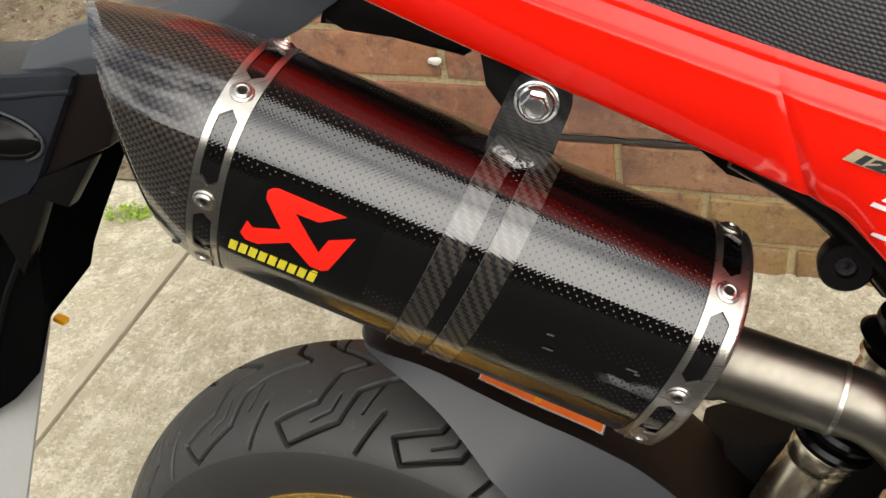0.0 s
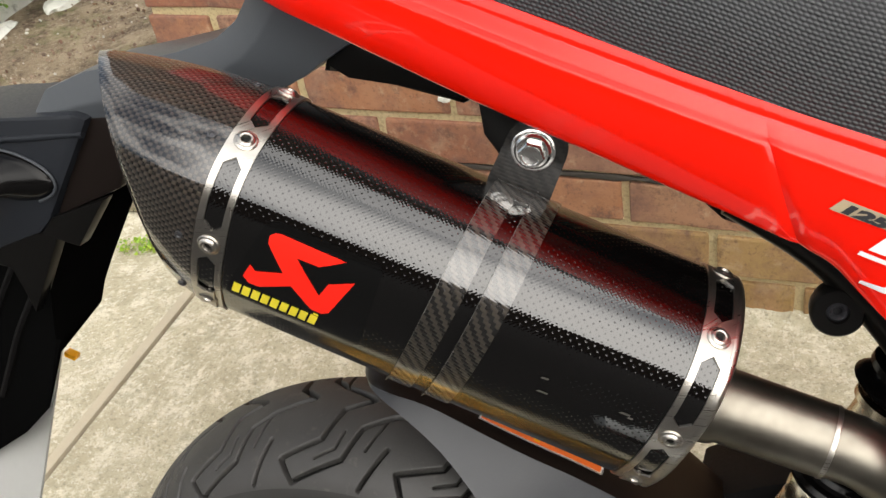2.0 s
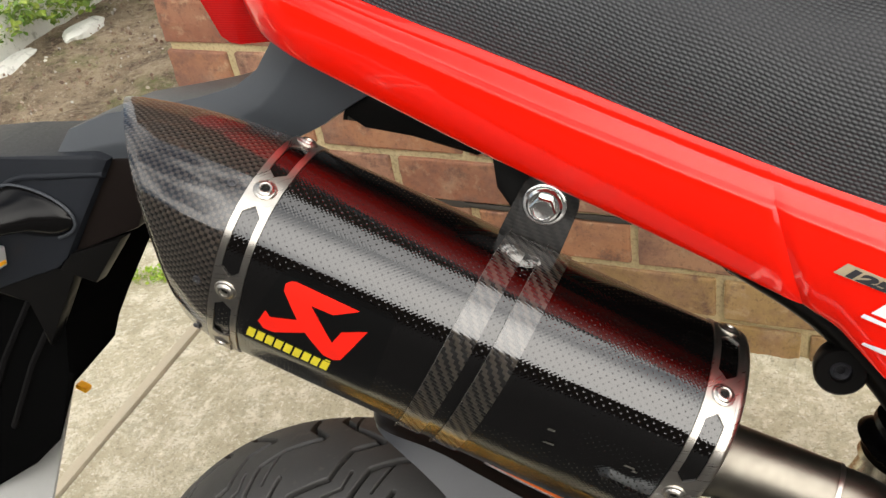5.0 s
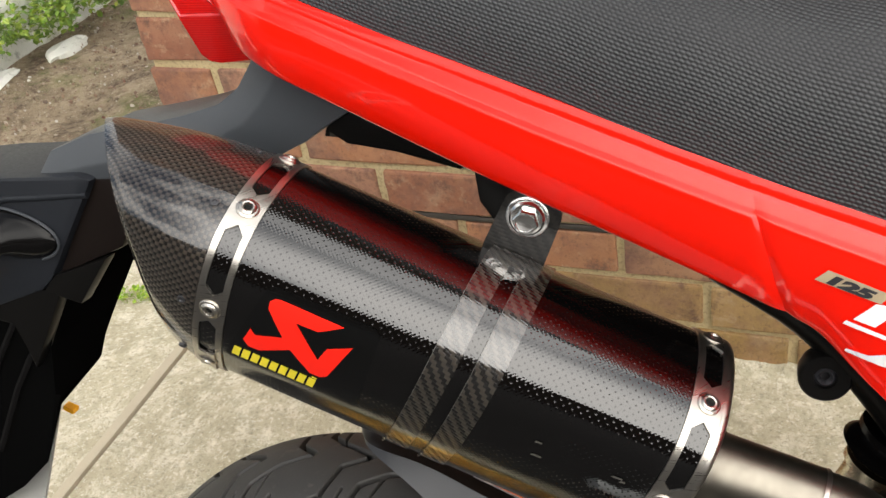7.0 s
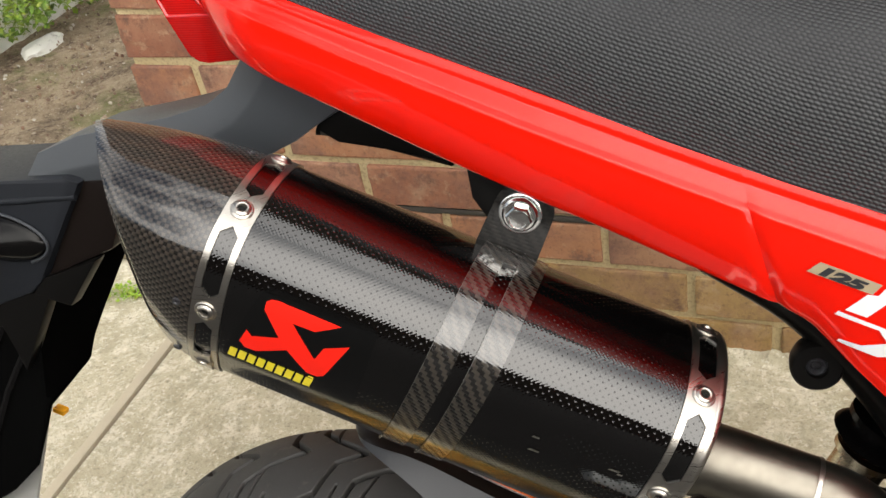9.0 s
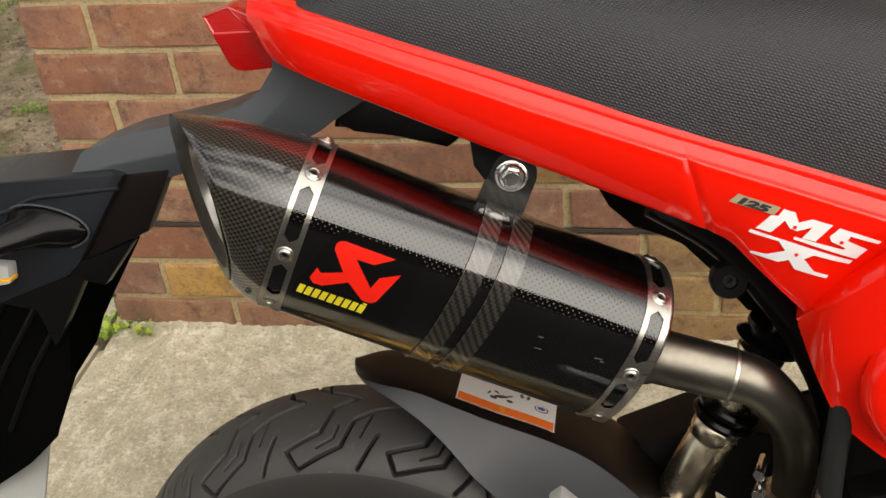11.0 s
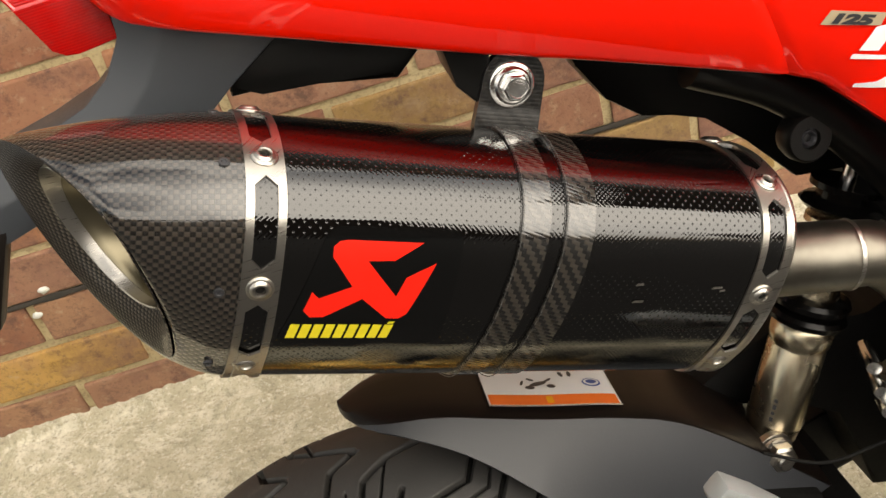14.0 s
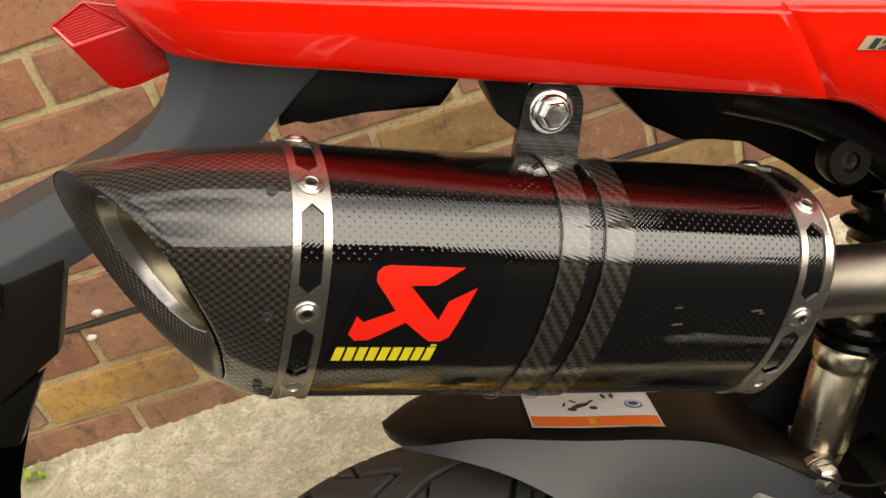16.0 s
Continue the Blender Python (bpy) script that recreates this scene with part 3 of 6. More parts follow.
SECTION_DEG = [-180, -150, -120, -90, -75, -65, -50, -25, 0, 14, 22, 29, 36, 44, 52, 66, 88, 110, 140, 180]
SECTION_MM = [58.5, 60.0, 62.5, 64.5, 65.2, 62.6, 56.6, 54.6, 57.5, 63.0, 66.8, 69.4, 70.2, 69.0, 66.8, 62.6, 59.6, 59.8, 60.0, 58.5]
SMOOTH = [np.interp((np.arange(d - 9, d + 10) + 180) % 360 - 180, SECTION_DEG, SECTION_MM).mean() * 0.001 for d in range(-180, 181)]
SMOOTH = [float(np.mean([SMOOTH[(i + k) % 360] for k in range(-4, 5)])) for i in range(361)]


def radius(th):
    """The section of the can: soft corners with flat faces between them."""
    return float(np.interp((math.degrees(th) + 180) % 360, range(361), SMOOTH))


def skin(s, deg, lift=0.0, k=1.0):
    th = radians(deg)
    r = radius(th) * k + lift
    return at_muffler(s, CU + r * math.cos(th), CV + r * math.sin(th))


def outward(deg):
    """The normal of the can's skin."""
    a, b = (skin(0.0, deg + d) for d in (-1, 1))
    return (b - a).cross(AX).normalized() * -1 if (b - a).cross(AX).dot(skin(0.0, deg) - at_muffler(0.0, CU, CV)) < 0 else (b - a).cross(AX).normalized()


ARC = [0.0]
for d in range(1, 721):
    a0, a1 = radians(d - 361), radians(d - 360)
    ARC.append(ARC[-1] + math.hypot(radius(a1) * math.cos(a1) - radius(a0) * math.cos(a0), radius(a1) * math.sin(a1) - radius(a0) * math.sin(a0)))


def arc(deg):
    return float(np.interp(deg + 360, range(721), ARC))


def shell(bm, s0, s1, d0, d1, lift, ns=8, nd=96, skew=0.0, twist=0.0):
    """A patch of the can's skin, unrolled for the weave; skew slides it along the can as it goes round."""
    ss, dd = np.linspace(s0, s1, ns), np.linspace(d0, d1, nd)
    rows = [[skin(s + skew * (d - 30), d, lift) for d in dd] for s in ss]
    return grid(bm, rows, False, [[(s, arc(d) + twist * s) for d in dd] for s in ss])


bm = bmesh.new()
shell(bm, -0.008, 0.2550, -180, 180, 0.0, 30, 241)
bmesh.ops.remove_doubles(bm, verts=bm.verts, dist=1e-6)
muffler = part("muffler", bm, "sleeve", motorcycle, "glossy black carbon-fibre silencer can with fine dotted weave")

# rear lip: slash-cut cap, its face, the outlet
S_IN = -0.0075


def cut(u, v):
    return -0.0752 - 0.61 * v + 0.57 * (u + 0.06)


def taper(deg, f):
    """How far the cap has drawn in at a share f of its way to the cut; most on top."""
    th = radians(deg)
    return 1 - (0.19 + 0.08 * math.sin(th) - 0.02 * math.cos(th) - 0.02 * math.cos(2 * th)) * f**1.7


def cap_point(deg, f, lift=0.0):
    """A place on the cap, from the band (f=0) to the slash cut (f=1)."""
    th = radians(deg)
    r = taper(deg, 1.0) * radius(th)
    s = cut(CU + r * math.cos(th), CV + r * math.sin(th))
    r = taper(deg, f) * radius(th) + lift
    return S_IN + (s - S_IN) * f, CU + r * math.cos(th), CV + r * math.sin(th)


bm = bmesh.new()
degs = np.linspace(-180, 180, 145)
fs = np.linspace(0, 1, 22)
rows, uvs = [], []
for f in fs:
    pts = [cap_point(d, f, -0.0012 * max(0, f - 0.96) / 0.04) for d in degs]
    rows.append([at_muffler(*p) for p in pts])
    uvs.append([(p[0], arc(d)) for p, d in zip(pts, degs)])
grid(bm, rows, False, uvs)
bmesh.ops.remove_doubles(bm, verts=bm.verts, dist=1e-6)
end_cap = part("end_cap", bm, "cap", muffler, "slash-cut carbon end cap with chessboard weave")
NEAR_DISH = 0.004
HOLE_U, HOLE_V, HOLE_R = -0.0540, -0.0010, 0.0315
bm = bmesh.new()
rows, uvs = [], []
for g in (0.0, 0.03, 0.12, 0.35, 0.6, 0.8, 0.93, 1.0, 1.0):
    row, uv = [], []
    for d in degs:
        s, u, v = cap_point(d, 1.0, -0.0012)
        th = radians(d)
        uh, vh = HOLE_U + HOLE_R * math.cos(th), HOLE_V + HOLE_R * math.sin(th)
        uu, vv = u + (uh - u) * g, v + (vh - v) * g
        sink = -0.0008 * math.sin(min(g / 0.03, 1) * math.pi / 2) + 0.007 * g * g + NEAR_DISH * g * max(0.0, math.cos(th))
        row.append(at_muffler(cut(uu, vv) + sink + (0.012 if len(rows) == 8 else 0.0), uu, vv))
        uv.append((uu * 1.15 + vv * 0.8, vv * 1.17 - uu * 0.8))
    rows.append(row)
    uvs.append(uv)
grid(bm, rows, False, uvs)
bmesh.ops.remove_doubles(bm, verts=bm.verts, dist=1e-6)
part("end_face", bm, "cap_face_lit", muffler, "dished carbon end face round the outlet")
def outlet_ring(name, steps, mat, label):
    """A ring in the outlet: how far in from the hole's edge and how deep, step by step."""
    bm = bmesh.new()
    rows = []
    for lift, ds in steps:
        row = []
        for d in np.linspace(-180, 180, 73)[:-1]:
            th = radians(d)
            u, v = HOLE_U + (HOLE_R + lift) * math.cos(th), HOLE_V + (HOLE_R + lift) * math.sin(th)
            row.append(at_muffler((cut(u, v) + 0.007 + NEAR_DISH * max(0.0, math.cos(th)) if ds < 0.05 else 0.0) + ds, u, v))
        rows.append(row)
    grid(bm, rows, True)
    return part(name, bm, mat, muffler, label)


outlet_ring("outlet_lip", ((0.0, 0.012), (-0.0002, -0.0006), (-0.0007, -0.0012), (-0.0014, -0.0006), (-0.0034, 0.0060)), "steel", "rolled steel lip of the outlet")
outlet_ring("outlet_tube", ((-0.0034, 0.0062), (-0.0050, 0.0100), (-0.0050, 0.06)), "sooty_steel", "steel outlet tube, brown reflection and dimness put into its colour")
bm = bmesh.new()
rows = [[at_muffler(0.012 + h, HOLE_U + r * math.cos(t), HOLE_V + r * math.sin(t)) for t in np.linspace(0, 2 * math.pi, 48, endpoint=False)] for r, h in ((0.0262, 0.0), (0.0225, 0.002), (0.0220, -0.016), (0.0208, -0.016), (0.0200, 0.03))]
grid(bm, rows, True)
part("baffle", bm, "sooty_steel", muffler, "steel baffle inside the outlet")
bm = bmesh.new()
lathe(bm, [(0.0282, 0.0), (0.0282, 0.002)], at_muffler(0.045, HOLE_U, HOLE_V), AX, 32)
part("perforated_core", bm, "matt_black", muffler, "matt black disc inside the outlet tube")

RIVETS = [51.8 + 360 / 7 * k for k in range(7)]


def band(s0, s1, name):
    """A steel band with hexagonal windows between its rivets."""
    bm = bmesh.new()
    w = s1 - s0
    edge, lift = 0.21 * w, 0.0011
    a, b, mid = s0 + edge, s1 - edge, (s0 + s1) / 2
    dd = np.linspace(0, 360, 169)[:-1]
    for lo, hi in ((s0, a), (b, s1)):
        grid(bm, [[skin(s, d, lift) for d in dd] for s in (lo, hi)], True)
    for c in RIVETS:
        rows = []
        for s, half in ((a, 12.5), ((a + mid) / 2, 10.5), (mid, 8.5), ((b + mid) / 2, 10.5), (b, 12.5)):
            rows.append([skin(s, c + half * t, lift) for t in np.linspace(-1, 1, 11)])
        grid(bm, rows)
    solid(bm, 0.0012)
    return part(name, bm, "steel", muffler, "brushed steel clamping band with hexagonal windows")


def rivet(s, deg, lift=0.0012, scale=1.0):
    nrm = outward(deg)
    o = skin(s, deg, lift)
    bm = bmesh.new()
    k = scale
    lathe(bm, [(0.0066 * k, -0.001), (0.0066 * k, 0.0003), (0.0060 * k, 0.0009), (0.0052 * k, 0.0010), (0.0047 * k, 0.0018 * k), (0.0036 * k, 0.0024 * k), (0.0027 * k, 0.0022 * k), (0.0023 * k, 0.0012 * k), (0.0022 * k, -0.0004), (0.0, -0.0004)], o, nrm, 24)
    return part("rivet", bm, "steel", muffler, "bright hollow steel rivet")


for s0, s1, ridge in ((-0.0083, 0.0085, 0.0015), (0.2385, 0.2555, 0.2475)):
    band(s0, s1, "band")
    for d in RIVETS:
        r = rivet((s0 + s1) / 2, d, scale=0.92)
        # black disc set in the rivet, standing for the dark of its hole
        bm = bmesh.new()
        lathe(bm, [(0.0021, 0.0), (0.0021, 0.0009), (0.0, 0.0009)], skin((s0 + s1) / 2, d, 0.0006), outward(d), 12)
        part("mandrel", bm, "matt_black", r)
for d in RIVETS:
    bm = bmesh.new()
    lathe(bm, [(0.0023, -0.001), (0.0023, 0.0002), (0.0019, 0.0004), (0.0014, 0.0003), (0.0010, -0.0003), (0.0, -0.0003)], skin(-0.0165, d - 3, 0.0), outward(d - 3), 18)
    part("screw", bm, "ink", muffler, "small dark socket screw in the cap")

# front end of the can: a rolled steel rim and a cone down to the pipe
bm = bmesh.new()
rows = []
for k, ds in ((1.005, 0.0), (1.008, 0.0005), (1.008, 0.0018), (1.0, 0.0030), (0.982, 0.0040), (0.94, 0.0050), (0.90, 0.0056), (0.62, 0.0085), (0.40, 0.010)):
    rows.append([skin(0.2545 + ds, d, 0.0009, k) for d in np.linspace(0, 360, 145)[:-1]])
grid(bm, rows, True)
part("front_cap", bm, "steel", muffler, "rolled steel front cap of the silencer")

# carbon straps and hanger
for s0, s1 in ((0.1135, 0.1272), (0.1350, 0.1492)):
    bm = bmesh.new()
    shell(bm, s0, s1, -178, 118, 0.0011, 5, 150, 0.000085, 0.35)
    solid(bm, 0.0011)
    strap = part("strap", bm, "strap", muffler, "twill carbon strap round the can")
    # pale strip along one edge, painted as the light that edge catches
    bm = bmesh.new()
    shell(bm, s0 - 0.00012, s0 + 0.00012, -176, 116, 0.00235, 3, 150, 0.000085)
    solid(bm, 0.0004)
    part("strap_edge", bm, "resin", strap, "thin pale strip painted as the light caught on the strap's edge")
bm = bmesh.new()
shell(bm, 0.1270, 0.1352, 86, 118, 0.0010, 4, 20, 0.000085)
solid(bm, 0.001)
part("strap_bridge", bm, "strap", muffler)
bm = bmesh.new()
tab = []
for t in np.linspace(0, math.pi, 15):
    tab.append((0.1320 + 0.0165 * math.cos(t), 0.0795 + 0.0165 * math.sin(t)))
outline = [(0.1495, 0.050)] + tab + [(0.1140, 0.050)]
front = [bm.verts.new(at_muffler(s, -0.0815, v)) for s, v in outline]
back = [bm.verts.new(at_muffler(s, -0.0865, v)) for s, v in outline]
layer = bm.loops.layers.uv.verify()
f = bm.faces.new(front)
for loop, (s, v) in zip(f.loops, outline):
    loop[layer].uv = (s, v)
bm.faces.new(back[::-1])
for i in range(len(front)):
    k = (i + 1) % len(front)
    bm.faces.new((front[i], back[i], back[k], front[k]))
hanger = part("hanger", bm, "hanger", muffler, "carbon hanger tab bolted to the frame", 30)
bm = bmesh.new()
lathe(bm, [(0.0119, 0.0), (0.0119, 0.0012), (0.0113, 0.0016), (0.0085, 0.0016)], at_muffler(0.1308, -0.0815, 0.0775), OUT, 36)
part("washer", bm, "bright_steel", muffler, "bright plated washer")
bm = bmesh.new()
bo = at_muffler(0.1308, -0.0799, 0.0775)
lathe(bm, [(0.0098, 0.0), (0.0098, 0.0010), (0.0086, 0.0022), (0.0072, 0.0024)], bo, OUT, 36)
lathe(bm, [(0.0074, 0.0020), (0.0074, 0.0066), (0.0066, 0.0076), (0.0052, 0.0078)], bo, OUT, 6)
lathe(bm, [(0.0058, 0.0072), (0.0056, 0.0080), (0.0049, 0.0080), (0.0040, 0.0070), (0.0020, 0.0065), (0.0, 0.0065)], bo, OUT, 36)
part("hex_bolt", bm, "bright_steel", muffler, "bright plated flanged hexagon bolt", 25)

from mathutils.bvhtree import BVHTree

# printed shapes on the can
DEG = np.arange(-70, 75.5, 0.5)
HEIGHT = [CV + radius(radians(d)) * math.sin(radians(d)) for d in DEG]


def printed(name, outlines, lift, mat, parent, label=""):
    """Flat outlines in s and v laid on the can's skin."""
    bm = bmesh.new()
    for o in outlines:
        bm.faces.new([bm.verts.new((s, v, 0)) for s, v in o])
    bm.normal_update()
    bmesh.ops.triangulate(bm, faces=bm.faces[:])
    for v in np.arange(-0.036, 0.036, 0.0018):
        bmesh.ops.bisect_plane(bm, geom=bm.verts[:] + bm.edges[:] + bm.faces[:], plane_co=(0, v, 0), plane_no=(0, 1, 0))
    for w in bm.verts:
        w.co = skin(w.co.x - 0.0018, float(np.interp(w.co.y, HEIGHT, DEG)), lift)
    return part(name, bm, mat, parent, label)


def rounded(corners, r, n=5):
    """An outline with its corners rounded."""
    out = []
    for i, c in enumerate(corners):
        c, p, q = Vector(c), Vector(corners[i - 1]), Vector(corners[(i + 1) % len(corners)])
        a, b = c + (p - c).normalized() * r, c + (q - c).normalized() * r
        for t in np.linspace(0, 1, n):
            out.append(tuple((1 - t) ** 2 * a + 2 * t * (1 - t) * c + t * t * b))
    return out


printed("decal", [rounded([(0.0118, -0.0335), (0.0285, 0.0280), (0.0885, 0.0280), (0.0885, -0.0335)], 0.006)], 0.0003, "decal", muffler, "glossy black backing of the maker's emblem")
emblem = [
    (0.0364, 0.0223), (0.0705, 0.0218), (0.0585, 0.0131), (0.0467, 0.0127), (0.0621, -0.0050), (0.0652, 0.0050), (0.0776, 0.0124), (0.0690, -0.0145), (0.0656, -0.0172), (0.0598, -0.0172),
    (0.0471, -0.0065), (0.0313, -0.0165), (0.0252, -0.0169), (0.0218, -0.0131), (0.0245, -0.0032), (0.0277, -0.0064), (0.0416, -0.0002), (0.0311, 0.0144), (0.0309, 0.0191), (0.0332, 0.0215)]
printed("emblem", [emblem], 0.0007, "decal_red", muffler, "angular red emblem")
bars = []
for i in range(9):
    x = 0.0163 + i * 0.00532
    bars.append([(x, -0.0293), (x + 0.0041, -0.0293), (x + 0.0054, -0.0209), (x + 0.0013, -0.0209)])
bars.append([(0.0612, -0.0203), (0.0640, -0.0203), (0.0644, -0.0190), (0.0616, -0.0190)])
printed("lettering", bars, 0.0007, "decal_yellow", muffler, "row of slanting yellow printed bars")
smudges = []
for sx, vx, w in ((0.1785, 0.0022, 0.004), (0.1795, -0.0075, 0.006), (0.2200, 0.0010, 0.006), (0.2250, -0.0005, 0.003)):
    smudges.append([(sx, vx), (sx + w, vx + 0.0004), (sx + w, vx + 0.0016), (sx + 0.2 * w, vx + 0.0014)])
for mark in smudges:
    printed("smudge", [mark], 0.0004, "smudge", muffler, "faint dusty smudge on the lacquer")

# ---- exhaust pipe ----
P0 = at_muffler(0.268, CU + 0.005, CV - 0.004)
P1 = Vector((0.3097, -0.0840, 0.5650))
PA = (P1 - P0).normalized()
bm = bmesh.new()
tube(bm, [P0 - PA * 0.004, P0 + PA * 0.002, P0 + PA * 0.007, P0 + PA * 0.010, P1 - PA * 0.004, P1 - PA * 0.001, P1], [0.0228, 0.0232, 0.0222, 0.0205, 0.0198, 0.0198, 0.0192], 40)
pipe = part("exhaust_pipe", bm, "pipe", motorcycle, "brushed steel exhaust link pipe browned by heat")
bm = bmesh.new()
elbow_line = spline([tuple(P1 - PA * 0.002), tuple(P1 + PA * 0.014), (0.3420, -0.0760, 0.5420), (0.3575, -0.0690, 0.5150), (0.3640, -0.0590, 0.4780), (0.3640, -0.0444, 0.4295), (0.3620, -0.0400, 0.370), (0.37, -0.02, 0.31)], 40)
tube(bm, elbow_line, [0.0190 - 0.0034 * min(1, i / 22) for i in range(40)], 36)
part("elbow", bm, "pipe", pipe, "steel elbow blued and browned by heat")
bm = bmesh.new()
lathe(bm, [(0.0186, -0.0018), (0.0200, -0.0012), (0.0203, 0.0), (0.0200, 0.0012), (0.0186, 0.0018)], P1, PA, 36)
part("weld", bm, "steel", pipe, "raised weld bead")
CL = Vector((0.3640, -0.0455, 0.4310))
bm = bmesh.new()
lathe(bm, [(0.0165, -0.008), (0.0190, -0.0078), (0.0195, 0.006), (0.0225, 0.0075), (0.0225, 0.0085), (0.0165, 0.0085)], CL, (0.06, 0.03, 1), 32)
clamp = part("pipe_clamp", bm, "steel", pipe, "steel clamp with a thin bright collar")
for o in ((0.3430, -0.0300, 0.4476), (0.3410, -0.0409, 0.4357), (0.3404, -0.0488, 0.4255)):
    bm = bmesh.new()
    o = Vector(o)
    tube(bm, [o - Vector((0.003, 0.010, 0)), o - Vector((0.002, 0.008, 0)), o + Vector((0.004, 0.016, 0))], [0.0048, 0.0056, 0.0050], 12)
    part("clamp_bolt", bm, "bright_steel", clamp, "bright clamp bolt")

# ---- rear wheel ----
AXLE, TYRE_R = Vector((0, 0, 0.243)), 0.243


def tyre_profile(b):
    """Half-width and radius of the tread at a distance b round from its crown."""
    t = b / 0.0760
    return 0.0640 * math.sin(t * 1.28) / math.sin(1.28), 0.2435 - 0.030 * (1 - math.cos(t * 1.28)) / (1 - math.cos(1.28))


PITCH = 2 * math.pi * 0.243 / 16
STEP = 0.004241
GROOVES = [
    (0.0021, [(1.7, -0.004), (7.3, 0.0115), (9.2, 0.038), (16.5, 0.0537), (14.1, 0.0745), (4.4, 0.052), (2.5, 0.0252), (-1.5, 0.0127), (-8.0, 0.002)]),
    (0.0019, [(0.2, 0.0745), (-3.0, 0.038)]),
    (0.0009, [(9.6, 0.053), (6.2, 0.044), (5.5, 0.030)]),
    (0.0009, [(0.6, 0.042), (-1.3, 0.014)]),
]


def groove_depth(a, b):
    """How deep the tread is cut at a place, from 0 to 1."""
    deep = 0 * a * b
    for width, line in GROOVES:
        for (x0, y0), (x1, y1) in zip(line, line[1:]):
            for sh in (-PITCH, 0, PITCH):
                px, py, dx, dy = a - x0 * STEP - sh, b - y0, (x1 - x0) * STEP, y1 - y0
                t = np.clip((px * dx + py * dy) / (dx * dx + dy * dy), 0, 1)
                deep = np.maximum(deep, np.clip((width + 0.0004 - np.hypot(px - t * dx, py - t * dy)) / 0.0012, 0, 1))
    return deep


def tyre_tread():
    ang = np.radians(np.concatenate([np.arange(30, 172, 0.1), np.arange(172, 390, 1.0)]))
    na, nb = len(ang), 215
    bb = np.linspace(-0.080, 0.080, nb)
    run = ((ang - radians(86)) * 0.243)[:, None] % PITCH
    side = np.abs(bb)[None, :]
    off = np.where(bb > 0, 0.5 * PITCH, 0.0)[None, :]
    deep = groove_depth((run + off) % PITCH, side + 0 * run) * 0.0065
    prof = np.array([tyre_profile(b) for b in bb])
    nx, nz = np.gradient(prof[:, 0]), np.gradient(prof[:, 1])
    length = np.hypot(nx, nz)
    ny_, nr_ = -nz / length, nx / length
    y = prof[:, 0][None] - deep * ny_[None]
    r = prof[:, 1][None] - deep * nr_[None]
    pts = np.stack([r * np.cos(ang)[:, None], y, r * np.sin(ang)[:, None] + 0.243], -1).reshape(-1, 3)
    i, j = np.meshgrid(np.arange(na), np.arange(nb - 1), indexing="ij")
    k = (i + 1) % na
    quads = np.stack([i * nb + j, k * nb + j, k * nb + j + 1, i * nb + j + 1], -1).reshape(-1, 4)
    me = bpy.data.meshes.new("tyre")
    me.from_pydata(pts.tolist(), [], quads.tolist())
    me.polygons.foreach_set("use_smooth", [True] * len(me.polygons))
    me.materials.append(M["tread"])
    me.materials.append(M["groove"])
    # faces deep in the cut take the darker rubber with its painted shade
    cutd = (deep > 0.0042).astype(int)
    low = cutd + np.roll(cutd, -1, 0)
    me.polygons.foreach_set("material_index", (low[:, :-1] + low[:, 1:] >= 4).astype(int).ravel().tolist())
    ob = new("tyre", me)
    return ob


wheel_bm = bmesh.new()
rim_prof = [(0.1660, 0.0520), (0.1672, 0.0535), (0.1660, 0.0555), (0.1625, 0.0550), (0.1600, 0.0500), (0.1540, 0.0440), (0.1470, 0.0380), (0.1440, 0.0200), (0.1430, 0.0)]
full = rim_prof + [(r, -h) for r, h in rim_prof[::-1]] + [(0.1500, -0.030), (0.1480, 0.0), (0.1500, 0.030)]
lathe(wheel_bm, full, AXLE, (0, -1, 0), 96, True)
rear_wheel = part("rear_wheel", wheel_bm, "gold", motorcycle, "gold-painted alloy wheel rim")
tyre = tyre_tread()
tyre.parent = rear_wheel
tagged(tyre, "dusty black tyre with zigzag tread grooves")
for side in (1, -1):
    bm = bmesh.new()
    prof = [(0.2108, 0.0651), (0.2090, 0.0657), (0.2050, 0.0662), (0.1980, 0.0660), (0.1900, 0.0645), (0.1800, 0.0615), (0.1735, 0.0585), (0.1700, 0.0560), (0.1655, 0.0545), (0.1600, 0.0500)]
    rows = [[AXLE + Vector((r * math.cos(t), -side * h, r * math.sin(t))) for t in np.linspace(0, 2 * math.pi, 160, endpoint=False)] for r, h in prof]
    grid(bm, rows, True)
    part("sidewall", bm, "sidewall", rear_wheel, "smooth dull black tyre sidewall")
bm = bmesh.new()
lathe(bm, [(0.012, -0.058), (0.034, -0.056), (0.040, -0.030), (0.040, 0.030), (0.034, 0.056), (0.012, 0.058)], AXLE, (0, -1, 0), 40)
part("hub", bm, "gold", rear_wheel, "gold wheel hub")
for k in range(5):
    a = radians(40 + 72 * k)
    for off in (-1, 1):
        p = AXLE + Vector((0.076 * math.cos(a + 0.02 * off), -0.018, 0.076 * math.sin(a + 0.02 * off)))
        q = AXLE + Vector((0.148 * math.cos(a + 0.36 * off), -0.024, 0.148 * math.sin(a + 0.36 * off)))
        bm = bmesh.new()
        tube(bm, [p, p.lerp(q, 0.5), p.lerp(q, 0.9), q], [0.0062, 0.0050, 0.0050, 0.0072], 10)
        part("spoke", bm, "gold", rear_wheel, "slim gold spoke")
